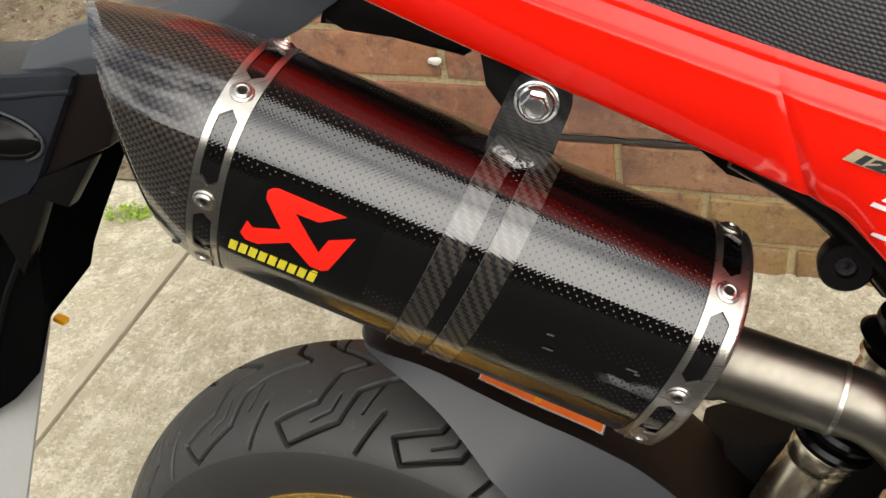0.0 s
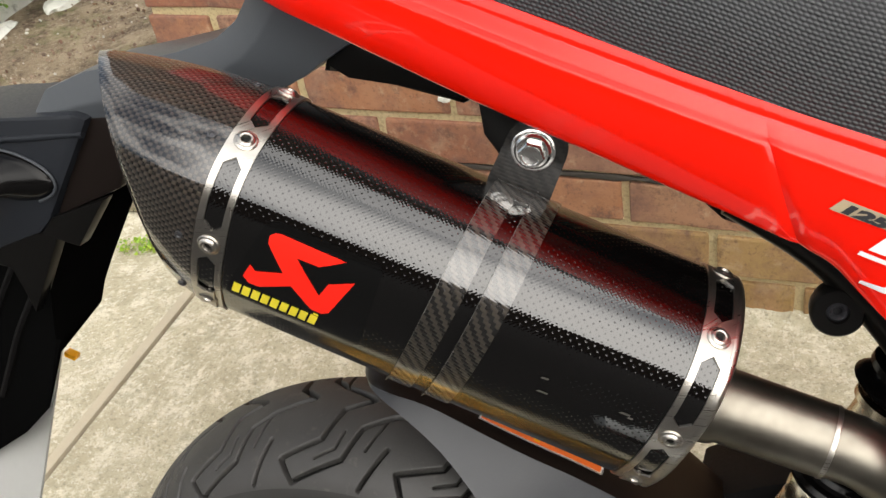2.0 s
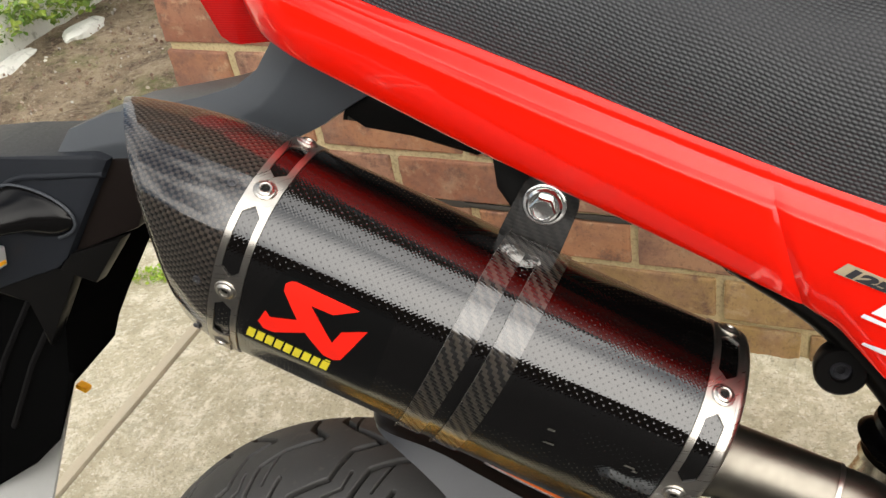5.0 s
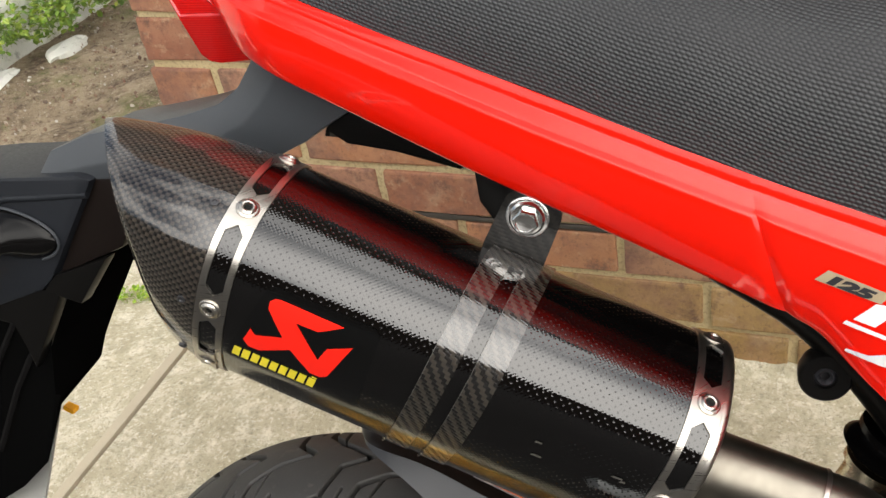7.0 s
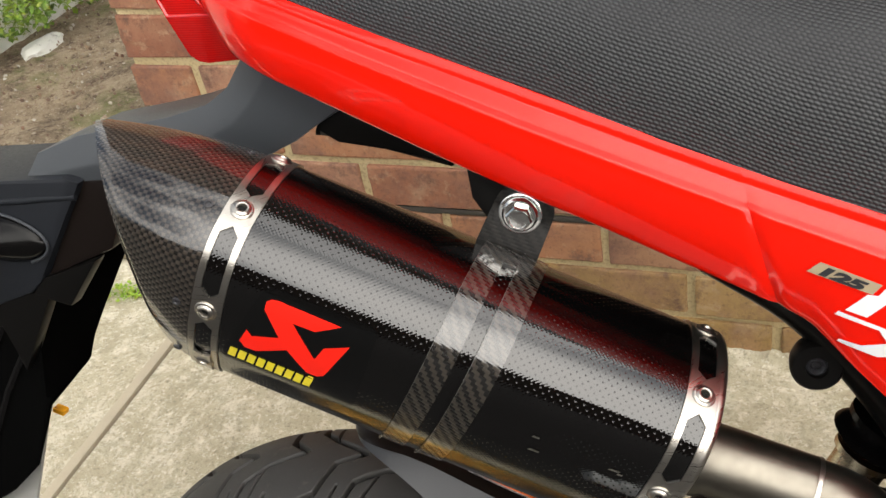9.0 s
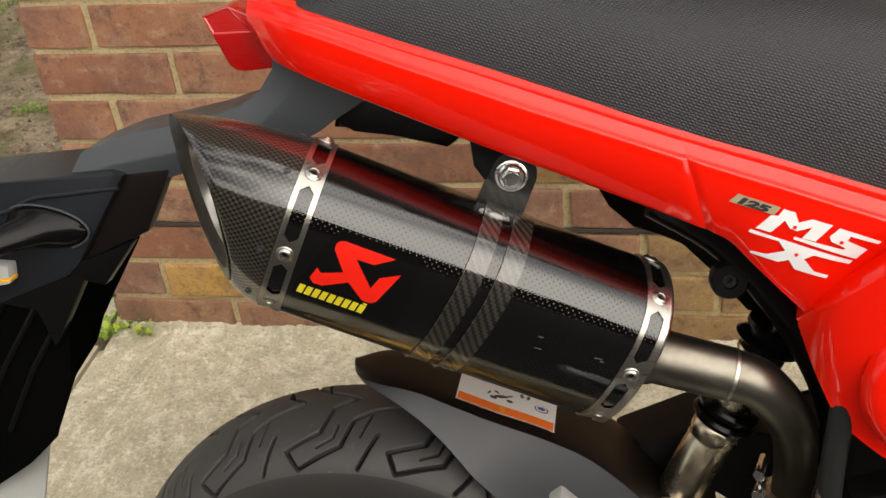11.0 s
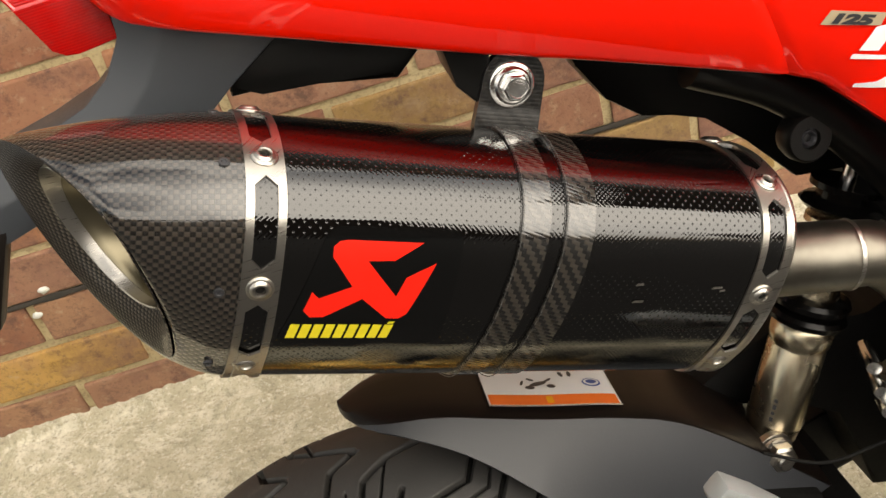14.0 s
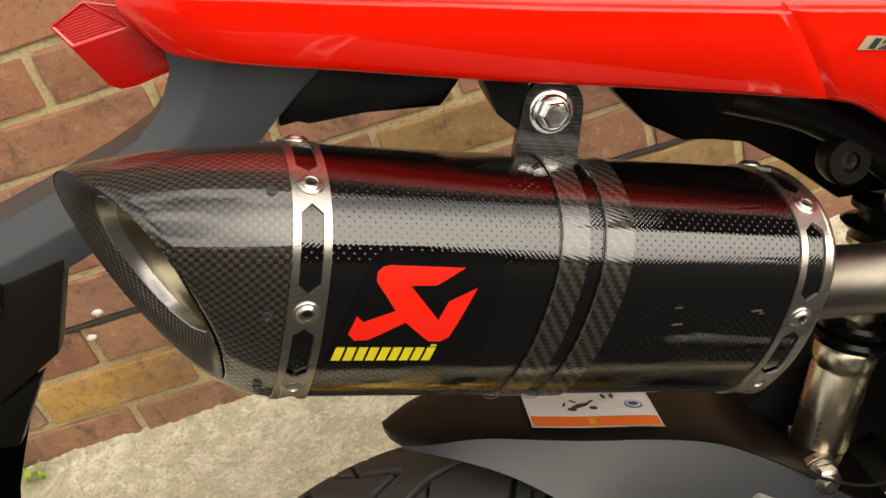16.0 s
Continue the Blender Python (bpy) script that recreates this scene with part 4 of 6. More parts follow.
for k in range(5):
    a = radians(40 + 72 * k)
    out_dir = Vector((math.cos(a), 0, math.sin(a)))
    bm = bmesh.new()
    tube(bm, [AXLE + out_dir * 0.034 + Vector((0, -0.016, 0)), AXLE + out_dir * 0.06 + Vector((0, -0.017, 0)), AXLE + out_dir * 0.088 + Vector((0, -0.018, 0))], [0.010, 0.0085, 0.0070], 12)
    part("spoke_stem", bm, "gold", rear_wheel, "gold stem of a forked spoke")
bm = bmesh.new()
va = radians(77)
vb = AXLE + Vector((0.143 * math.cos(va), -0.006, 0.143 * math.sin(va)))
tube(bm, [vb, vb + Vector((0.001, -0.014, -0.034))], 0.0040, 12)
valve = part("valve_stem", bm, "tan", rear_wheel, "rubber valve stem")
bm = bmesh.new()
tube(bm, [vb + Vector((0.001, -0.0135, -0.032)), vb + Vector((0.0013, -0.0155, -0.037)), vb + Vector((0.0018, -0.0185, -0.045))], [0.0052, 0.0056, 0.0046], 12)
part("valve_cap", bm, "pink", rear_wheel, "pink anodised valve cap")
bm = bmesh.new()
lathe(bm, [(0.028, 0.050), (0.105, 0.050), (0.105, 0.054), (0.028, 0.054)], AXLE, (0, 1, 0), 48)
part("sprocket", bm, "matt_black", rear_wheel, "dark rear sprocket")

# ---- hugger fender ----
FTX = [0.006, 0.030, 0.061, 0.093, 0.130, 0.165, 0.207, 0.246, 0.300]
FTZ = [0.528, 0.530, 0.524, 0.511, 0.496, 0.484, 0.465, 0.430, 0.372]
FBX = [0.010, 0.030, 0.060, 0.085, 0.115, 0.140, 0.163, 0.170, 0.172]
FBZ = [0.523, 0.524, 0.507, 0.487, 0.456, 0.429, 0.401, 0.371, 0.340]
HALF = [0.004, 0.031, 0.040, 0.042, 0.043, 0.043, 0.043, 0.043, 0.043]


def eased(t, table):
    return float(np.mean([np.interp(t * 8 + d, range(9), table) for d in (-0.3, 0.0, 0.3)])) if 0.04 < t < 0.96 else float(np.interp(t * 8, range(9), table))


top_bm, flank_bm, far_bm = bmesh.new(), bmesh.new(), bmesh.new()
top_rows, near_rows, far_rows = [], [], []
for t in np.linspace(0, 1, 70):
    x, z, xb, zb, half = (eased(t, k) for k in (FTX, FTZ, FBX, FBZ, HALF))
    half = max(half, 0.041 * math.sqrt(max(0.0, 1 - (1 - min(1, 0.02 + t * 5.5)) ** 2)))
    flare = 0.028 * min(1.0, 2.4 * math.hypot(x - xb, z - zb) / 0.10)
    over = half - 2 * half * float(np.interp(t, [0.0, 0.03, 0.125, 0.3, 0.5], [0.55, 0.66, 0.74, 0.86, 1.0]))
    lip = 0.0035
    top_rows.append([(x, y * (half - over) / 2 - (half + over) / 2, z - lip * abs(y) ** 6 + 0.0012 * (1 - y * y)) for y in (-1, -0.96, -0.9, -0.7, -0.35, 0, 0.35, 0.7, 0.9, 0.96, 1)])
    for side, rows in ((-1, near_rows), (1, far_rows)):
        edge_y = -half + 0.0006 if side < 0 else -over - 0.0006
        rows.append([(x + (xb - x) * w, edge_y + side * flare * w, z - lip + (zb - z + lip) * w) for w in (0, 0.03, 0.15, 0.35, 0.6, 0.85, 1)])
grid(top_bm, top_rows)
solid(top_bm, 0.003)
fender = part("rear_fender", top_bm, "brown_black", motorcycle, "glossy black top of the hugger over the rear wheel, brown reflection put into its colour", 28)
for name_bm, rows in ((flank_bm, near_rows), (far_bm, far_rows)):
    grid(name_bm, rows)
    solid(name_bm, 0.003)
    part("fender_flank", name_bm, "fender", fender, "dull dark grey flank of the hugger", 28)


def on_fender(x, y, lift):
    z = float(np.mean([np.interp(x + d, FTX, FTZ) for d in (-0.01, 0.0, 0.01)]))
    return (x, y, z + 0.0012 * (1 - (y / 0.043) ** 2) + lift)


def sticker_patch(name, a0, a1, y0, y1, lift, mat, label=""):
    bm = bmesh.new()
    grid(bm, [[on_fender(a, y, lift) for y in np.linspace(y0, y1, 6)] for a in np.linspace(a0, a1, 10)])
    return part(name, bm, mat, fender, label)


sticker_patch("sticker", 0.096, 0.177, -0.0355, 0.014, 0.0012, "white", "white caution label with an orange stripe")
sticker_patch("sticker_stripe", 0.0975, 0.1755, -0.0345, -0.0235, 0.0016, "orange", "orange stripe")
sticker_patch("sticker_mark", 0.132, 0.136, -0.033, -0.026, 0.0020, "amber")
for a0, a1, y0, y1 in ((0.099, 0.119, 0.004, 0.0045), (0.099, 0.119, 0.0085, 0.009), (0.121, 0.135, 0.006, 0.0066), (0.099, 0.0995, 0.004, 0.009), (0.1185, 0.119, 0.004, 0.009), (0.100, 0.112, 0.0055, 0.0061), (0.100, 0.109, 0.0069, 0.0075)):
    sticker_patch("sticker_print", a0, a1, y0, y1, 0.0016, "ink")


def sticker_shape(name, outline, mat, lift=0.0016):
    """A small printed outline on the label."""
    bm = bmesh.new()
    bm.faces.new([bm.verts.new(on_fender(a, y, lift)) for a, y in outline])
    return part(name, bm, mat, fender)


def oval(a, y, ra, ry, turn=0.0, n=14):
    return [(a + ra * math.cos(t) * math.cos(turn) - ry * math.sin(t) * math.sin(turn), y + ra * math.cos(t) * math.sin(turn) + ry * math.sin(t) * math.cos(turn)) for t in np.linspace(0, 2 * math.pi, n, endpoint=False)]


for a, y, ra, ry, turn in ((0.131, -0.0105, 0.0062, 0.0022, 0.4), (0.125, -0.0150, 0.0030, 0.0022, 0.0), (0.1385, -0.0135, 0.0028, 0.0022, 0.0), (0.127, -0.0055, 0.0026, 0.0012, -0.6), (0.138, -0.0060, 0.0030, 0.0011, 0.7), (0.121, -0.0095, 0.0030, 0.0009, 1.2), (0.1475, 0.0005, 0.0014, 0.0034, 0.15), (0.1530, 0.0005, 0.0014, 0.0034, -0.1)):
    sticker_shape("sticker_print", oval(a, y, ra, ry, turn), "ink")
sticker_shape("sticker_badge", oval(0.1645, -0.0100, 0.0058, 0.0050), "blue")
sticker_shape("sticker_badge", oval(0.1645, -0.0100, 0.0048, 0.0040), "white", 0.0019)
sticker_shape("sticker_badge", oval(0.1645, -0.0100, 0.0034, 0.0024), "blue", 0.0022)
for y0, y1, a0, a1 in ((-0.0355, -0.0350, 0.096, 0.177), (0.0134, 0.014, 0.096, 0.177), (-0.0355, 0.014, 0.096, 0.0965), (-0.0355, 0.014, 0.1765, 0.177)):
    sticker_patch("sticker_edge", a0, a1, y0, y1, 0.0016, "ink")

# ---- swingarm ----
bm = bmesh.new()
prism(bm, [(-0.035, 0.262), (0.11, 0.272), (0.148, 0.305), (0.172, 0.3525), (0.2366, 0.3712), (0.42, 0.366), (0.42, 0.285), (0.25, 0.245), (0.10, 0.222), (-0.035, 0.222)], -0.098, -0.074, 0.008)
swingarm = part("swingarm", bm, "satin_black", motorcycle, "satin black swingarm", 30)
bm = bmesh.new()
prism(bm, [(-0.035, 0.262), (0.15, 0.275), (0.42, 0.35), (0.42, 0.285), (0.25, 0.245), (-0.035, 0.222)], 0.074, 0.098, 0.004)
part("swingarm_beam", bm, "matt_black", swingarm)
bm = bmesh.new()
prism(bm, [(0.27, 0.30), (0.318, 0.305), (0.318, 0.355), (0.27, 0.35)], -0.076, 0.076, 0.004)
part("cross_beam", bm, "matt_black", swingarm)
bm = bmesh.new()
tube(bm, [AXLE + Vector((0, -0.105, 0)), AXLE + Vector((0, 0.105, 0))], 0.009, 16)
part("axle", bm, "steel", swingarm)
for x0, z0, x1, z1 in ((0.217, 0.2974, 0.271, 0.326), (0.2327, 0.2902, 0.278, 0.317)):
    bm = bmesh.new()
    tube(bm, [(x0, -0.0984, z0), (x1, -0.0984, z1)], 0.0006, 6)
    part("pinstripe", bm, "plate", swingarm)


def flat_print(name, poly, y, mat, parent, label=""):
    bm = bmesh.new()
    bm.faces.new([bm.verts.new((x, y, z)) for x, z in poly])
    solid(bm, 0.0005)
    return part(name, bm, mat, parent, label, 0)


flat_print("sticker_flash", [(0.2755, 0.3000), (0.2790, 0.3065), (0.2850, 0.3060), (0.2905, 0.3010), (0.2885, 0.2935), (0.2850, 0.2945), (0.2840, 0.2870), (0.2800, 0.2865), (0.2790, 0.2935), (0.2760, 0.2950)], -0.0990, "orange", swingarm, "orange sticker shape")
flat_print("sticker_stroke", [(0.2780, 0.2935), (0.2795, 0.2925), (0.2725, 0.2865), (0.2660, 0.2745), (0.2610, 0.2740), (0.2690, 0.2870)], -0.0994, "white", swingarm)
flat_print("sticker_letter", [(0.2705, 0.2725), (0.2745, 0.2715), (0.2790, 0.2840), (0.2755, 0.2850)], -0.0990, "white", swingarm)
for i in range(5):
    flat_print("sticker_letter", [(0.2775 + 0.0024 * i, 0.2675 + 0.0012 * i), (0.2790 + 0.0024 * i, 0.2683 + 0.0012 * i), (0.2788 + 0.0024 * i, 0.2712 + 0.0012 * i), (0.2773 + 0.0024 * i, 0.2704 + 0.0012 * i)], -0.0990, "plate", swingarm)
bm = bmesh.new()
prism(bm, [(0.165, 0.400), (0.205, 0.410), (0.290, 0.372), (0.290, 0.345), (0.170, 0.340)], -0.052, 0.052, 0.003)
part("inner_guard", bm, "matt_black", swingarm, "black guard ahead of the wheel", 30)

# ---- shock absorber ----
SB, ST = Vector((0.2768, -0.010, 0.4035)), Vector((0.3110, -0.010, 0.4790))
SD = (ST - SB).normalized()
bm = bmesh.new()
h = (ST - SB).length
lathe(bm, [(0.0150, -0.004), (0.0172, -0.002), (0.0178, 0.004), (0.0184, 0.0075), (0.0189, 0.0082), (0.0192, 0.0095), (0.0192, h - 0.018), (0.0188, h - 0.017), (0.0188, h - 0.0155), (0.0200, h - 0.013), (0.0206, h - 0.010), (0.0206, h - 0.002), (0.0196, h), (0.0150, h + 0.001)], SB, SD, 40)
shock = part("shock_absorber", bm, "shock", motorcycle, "pale champagne metal shock absorber body")
bm = bmesh.new()
side_dir = SD.cross(Vector((0, 1, 0)))
for k, w in enumerate((0.0030, 0.0022, 0.0034, 0.0026)):
    mid = SB + SD * (0.016 + 0.0046 * k)
    rows = []
    for u in (-w / 2, w / 2):
        rows.append([mid + SD * u + (side_dir * math.sin(a) - Vector((0, 1, 0)) * math.cos(a)) * 0.01935 for a in (0.62, 0.68, 0.74)])
    grid(bm, rows)
part("print_mark", bm, "ink", shock, "small dark printed marks")
bm = bmesh.new()
lathe(bm, [(0.012, 0.0), (0.0245, 0.001), (0.0262, 0.005), (0.0245, 0.008), (0.020, 0.009), (0.0245, 0.012), (0.0255, 0.016), (0.0240, 0.019), (0.012, 0.021)], ST + SD * 0.001, SD, 40)
part("spring_collar", bm, "gloss_black", shock, "glossy black spring collar")
bm = bmesh.new()
lathe(bm, [(0.0160, 0.0), (0.0160, 0.050), (0.0195, 0.051), (0.0195, 0.055), (0.012, 0.056)], ST + SD * 0.018, SD, 28)
part("damper_tube", bm, "shock", shock, "pale metal damper tube")
bm = bmesh.new()
lathe(bm, [(0.012, 0.0), (0.0230, 0.001), (0.0265, 0.004), (0.0230, 0.007), (0.017, 0.008), (0.017, 0.014), (0.0225, 0.015), (0.0225, 0.019), (0.008, 0.020)], ST + SD * 0.078, SD, 36)
part("top_mount", bm, "gloss_black", shock, "black rubber top mount")
bm = bmesh.new()
tube(bm, [ST + SD * 0.080, ST + SD * 0.115], 0.0050, 12)
part("top_stud", bm, "bright_steel", shock, "bright steel stud")
bm = bmesh.new()
low = SB - SD * 0.012
lathe(bm, [(0.012, -0.002), (0.013, 0.004), (0.012, 0.022)], low, SD, 20)
part("lower_eye", bm, "steel", shock)
bm = bmesh.new()
lo = Vector((0.2686, -0.026, 0.4020))
bolt_way = (0.1, -1, 0)
lathe(bm, [(0.006, 0.0), (0.0132, 0.0005), (0.0132, 0.0058), (0.006, 0.0065)], lo, bolt_way, 28)
lathe(bm, [(0.006, 0.0064), (0.0116, 0.0070), (0.0116, 0.0092), (0.006, 0.0098)], lo, bolt_way, 28)
lathe(bm, [(0.005, 0.0096), (0.0106, 0.0102), (0.0106, 0.0168), (0.0086, 0.0184), (0.0050, 0.0184)], lo, bolt_way, 6)
lathe(bm, [(0.0056, 0.0150), (0.0056, 0.0205), (0.0046, 0.0216), (0.0, 0.0216)], lo, bolt_way, 20)
part("lower_bolt", bm, "steel", shock, "stacked steel nut and washers")

# ---- tail bodywork ----
TX = [-0.040, 0.02, 0.06, 0.10, 0.131, 0.169, 0.208, 0.246, 0.285, 0.324, 0.437, 0.60]
TZ = [0.846, 0.831, 0.818, 0.806, 0.7965, 0.784, 0.771, 0.758, 0.745, 0.7335, 0.697, 0.687]
LX = [-0.036, -0.031, -0.021, 0.058, 0.136, 0.177, 0.24, 0.286, 0.318, 0.353, 0.372, 0.40, 0.50]
LZ = [0.822, 0.811, 0.799, 0.768, 0.736, 0.720, 0.694, 0.674, 0.643, 0.6105, 0.636, 0.660, 0.690]


def z_top(x):
    return float(np.mean([np.interp(x + d, TX, TZ) for d in (-0.02, -0.01, 0, 0.01, 0.02)]))


def z_low(x):
    return float(np.mean([np.interp(x + d, LX, LZ) for d in (-0.004, 0, 0.004)]))


def y_side(x):
    return float(np.mean([np.interp(x + d, [-0.05, 0.0, 0.1, 0.2, 0.3, 0.42], [-0.060, -0.069, -0.086, -0.097, -0.103, -0.108]) for d in (-0.03, 0.0, 0.03)]))


def foot(x):
    """How far the lower edge is tucked in."""
    return float(np.interp(x, [0.0, 0.20, 0.26, 0.31, 0.353, 0.40], [0.006, 0.010, 0.010, 0.010, 0.014, 0.014]))


def panel(x0, x1, ridge, lean0, lean1, n=44):
    """A side panel: an inner lip at the seat, a rounded ridge, a nearly flat flank and a turned-in foot."""
    bm = bmesh.new()
    rows = []
    for i in range(n):
        t = i / (n - 1)
        x = x0 + (x1 - x0) * t
        zt, d = z_top(x), ridge(x)
        close = 0.020 * (1 - min(1, t * 6)) ** 2 if x0 < 0 else 0.0
        row = []
        for w, inn in ((-0.004, 0.030), (0.0, 0.0100), (0.12, 0.0092), (0.24, 0.0086), (0.34, 0.0083), (0.38, 0.0082), (0.42, 0.0076), (0.54, 0.0064), (0.66, 0.0051), (0.76, 0.0040), (0.80, 0.0033), (0.835, 0.0022), (0.865, 0.0012), (0.90, 0.0005), (0.95, 0.0001), (1.0, 0.0)):
            inn *= min(1.0, d / 0.0150) if 0 < w < 1 else 1.0
            row.append((w, inn, zt + 0.002 - (d + 0.002) * w))
        zb = z_low(x)
        zr = zt - d
        for w in (0.06, 0.14, 0.3, 0.5, 0.7, 0.86, 0.95):
            row.append((1 + w, -0.0012 * math.sin(math.pi * w) + foot(x) * w**2, zr + (zb - zr) * w))
        row += [(2, foot(x) + 0.0002, zb + 0.0004), (2, foot(x) + 0.005, zb - 0.0012), (2, foot(x) + 0.025, zb + 0.003)]
        seam = 0.0020 * math.exp(-(((x - 0.2702) / 0.0032) ** 2))
        out = []
        for w, inn, z in row:
            f = max(0.0, min(1.0, (zt - z) / max(zt - zb, 1e-3)))
            xs = x + (lean0 + (lean1 - lean0) * t) * f
            out.append((xs, y_side(xs) + inn + close + seam * min(1.0, max(0.0, (zt - z - 0.4 * d) / 0.01)), z))
        rows.append(out)
    grid(bm, rows)
    solid(bm, 0.0025)
    return bm


tail = part("tail_panel", panel(-0.036, 0.2700, lambda x: 0.012 + 0.0055 * min(1, max(0, x / 0.16)), 0.0, 0.019, 90), "red", motorcycle, "glossy red tail side panel with a rounded ridge", 35)
cover = part("side_cover", panel(0.2699, 0.50, lambda x: float(np.interp(x, [0.271, 0.297, 0.339, 0.397, 0.5], [0.0165, 0.0165, 0.0170, 0.018, 0.02])), 0.019, 0.0, 80), "red", motorcycle, "glossy red side cover with printed badge", 35)
for src in (tail, cover):
    me = src.data.copy()
    for v in me.vertices:
        v.co.y = -v.co.y
    me.flip_normals()
    left = new(src.name.split(".")[0], me)
    left.parent = motorcycle
    tagged(left, "glossy red panel on the far flank")

# lower red shroud with its round boss
bm = bmesh.new()
rows = []
edge = spline([(0.3525, -0.0915, 0.6105), (0.366, -0.105, 0.575), (0.381, -0.110, 0.546), (0.404, -0.113, 0.524), (0.43, -0.115, 0.507), (0.48, -0.115, 0.490), (0.54, -0.112, 0.480)], 26)
fold = spline([(0.3530, -0.0925, 0.6125), (0.372, -0.120, 0.641), (0.395, -0.130, 0.663), (0.43, -0.136, 0.697), (0.47, -0.137, 0.730), (0.52, -0.136, 0.760), (0.57, -0.134, 0.780)], 26)
for e, f in zip(edge, fold):
    e, f = Vector(e), Vector(f)
    wide = min(1.0, (f - e).length / 0.06)
    row = [e + Vector((0.010, 0.022, 0.006)), e + Vector((0.002, 0.006, 0.0005))]
    for t in (0.0, 0.06, 0.2, 0.4, 0.6, 0.8, 0.93, 0.985):
        row.append(e.lerp(f, t) + Vector((0, -0.006 * wide * math.sin(math.pi * t), 0)))
    row += [f, f + Vector((-0.0012, 0.0035, 0.0008)), f + Vector((0.004, 0.030, 0.003))]
    rows.append(row)
grid(bm, rows)
solid(bm, 0.0025)
shroud = part("shroud", bm, "red", motorcycle, "glossy red lower shroud", 35)
BOSS = Vector((0.441, -0.128, 0.580))
bm = bmesh.new()
lathe(bm, [(0.052, -0.006), (0.050, 0.003), (0.044, 0.009), (0.034, 0.011), (0.031, 0.008), (0.026, 0.006)], BOSS, (0.15, -1, 0.05), 48)
part("boss", bm, "red", shroud, "raised red ring")
bm = bmesh.new()
lathe(bm, [(0.027, 0.004), (0.027, 0.010), (0.025, 0.012), (0.010, 0.012)], BOSS, (0.15, -1, 0.05), 40)
part("boss_plug", bm, "shock", shroud, "pale metal plug")


FLANK = BVHTree.FromPolygons([v.co.copy() for v in cover.data.vertices], [tuple(p.vertices) for p in cover.data.polygons])


def on_flank(x, z, lift=0.0007):
    """The place on the side cover's skin at x and z."""
    hit = FLANK.ray_cast(Vector((x, -1.0, z)), Vector((0, 1, 0)))[0]
    return (x, (hit.y if hit else y_side(x)) - lift, z)


def flank_print(name, outlines, mat, label="", lift=0.0):
    bm = bmesh.new()
    for o in outlines:
        bm.faces.new([bm.verts.new((x, 0, z)) for x, z in o])
    bm.normal_update()
    bmesh.ops.triangulate(bm, faces=bm.faces[:])
    for x in np.arange(0.298, 0.41, 0.002):
        bmesh.ops.bisect_plane(bm, geom=bm.verts[:] + bm.edges[:] + bm.faces[:], plane_co=(x, 0, 0), plane_no=(1, 0, 0))
    for z in np.arange(0.648, 0.720, 0.002):
        bmesh.ops.bisect_plane(bm, geom=bm.verts[:] + bm.edges[:] + bm.faces[:], plane_co=(0, 0, z), plane_no=(0, 0, 1))
    for v in bm.verts:
        v.co = on_flank(v.co.x, v.co.z, 0.0014 + lift)
    return part(name, bm, mat, cover, label, 0)


flank_print("number_badge", [[(0.3012, 0.7066), (0.3072, 0.7121), (0.3345, 0.7026), (0.3306, 0.6972)]], "tan", "tan badge with a dark number")


def letters(text, origin, along, up, size, mat, parent, name, wide=1.0):
    """Built-in letters laid out from an origin along two directions."""
    cu = bpy.data.curves.new(name, "FONT")
    cu.body, cu.size, cu.shear, cu.offset = text, size, 0.25, 0.00045
    ob = new(name, cu)
    me = bpy.data.meshes.new_from_object(ob)
    bpy.data.objects.remove(ob)
    a, u = Vector(along).normalized(), Vector(up)
    u = (u - a * u.dot(a)).normalized()
    m = Matrix((a, u, a.cross(u))).transposed().to_4x4()
    m.translation = origin
    me.transform(m @ Matrix.Diagonal((wide, 1, 1, 1)))
    for v in me.vertices:
        v.co = on_flank(v.co.x, v.co.z, 0.0019)
    me.materials.append(M[mat])
    o = new(name, me)
    o.parent = parent
    return o


letters("125", Vector(on_flank(0.3049, 0.7066)), (0.0250, -0.0024, -0.0088), (0.55, 0, 1), 0.0064, "ink", cover, "number", 2.25)
marks = [
    [(0.3192, 0.6875), (0.3290, 0.6845), (0.3375, 0.6934), (0.3411, 0.6877), (0.3457, 0.6860), (0.3552, 0.6886), (0.3489, 0.6809), (0.3576, 0.6785), (0.3679, 0.6903), (0.3547, 0.6945), (0.3464, 0.6920), (0.3438, 0.6992), (0.3364, 0.7016), (0.3332, 0.6968), (0.3285, 0.6971)],
    [(0.3662, 0.6822), (0.3723, 0.6883), (0.3990, 0.6790), (0.3973, 0.6768), (0.3796, 0.6824), (0.3776, 0.6793), (0.3908, 0.6727), (0.3845, 0.6653), (0.3436, 0.6799), (0.3442, 0.6819), (0.3757, 0.6726), (0.3771, 0.6737), (0.3676, 0.6786)],
    [(0.3163, 0.6865), (0.3827, 0.6639), (0.3807, 0.6613), (0.3576, 0.6681), (0.3516, 0.6651), (0.3585, 0.6560), (0.3683, 0.6525), (0.3670, 0.6503), (0.3460, 0.6568), (0.3419, 0.6639), (0.3355, 0.6619), (0.3165, 0.6673), (0.3176, 0.6692), (0.3275, 0.6676), (0.3392, 0.6710), (0.3348, 0.6780), (0.3148, 0.6842)],
]
flank_print("badge", marks, "white", "angular white printed badge shapes")
for bx, bz in ((0.3441, 0.6887), (0.3741, 0.6780), (0.3464, 0.6683)):
    flank_print("badge_dot", [[(bx + 0.0014 * math.cos(a), bz + 0.0014 * math.sin(a)) for a in np.linspace(0, 2 * math.pi, 10, endpoint=False)]], "decal_red", lift=0.0004)

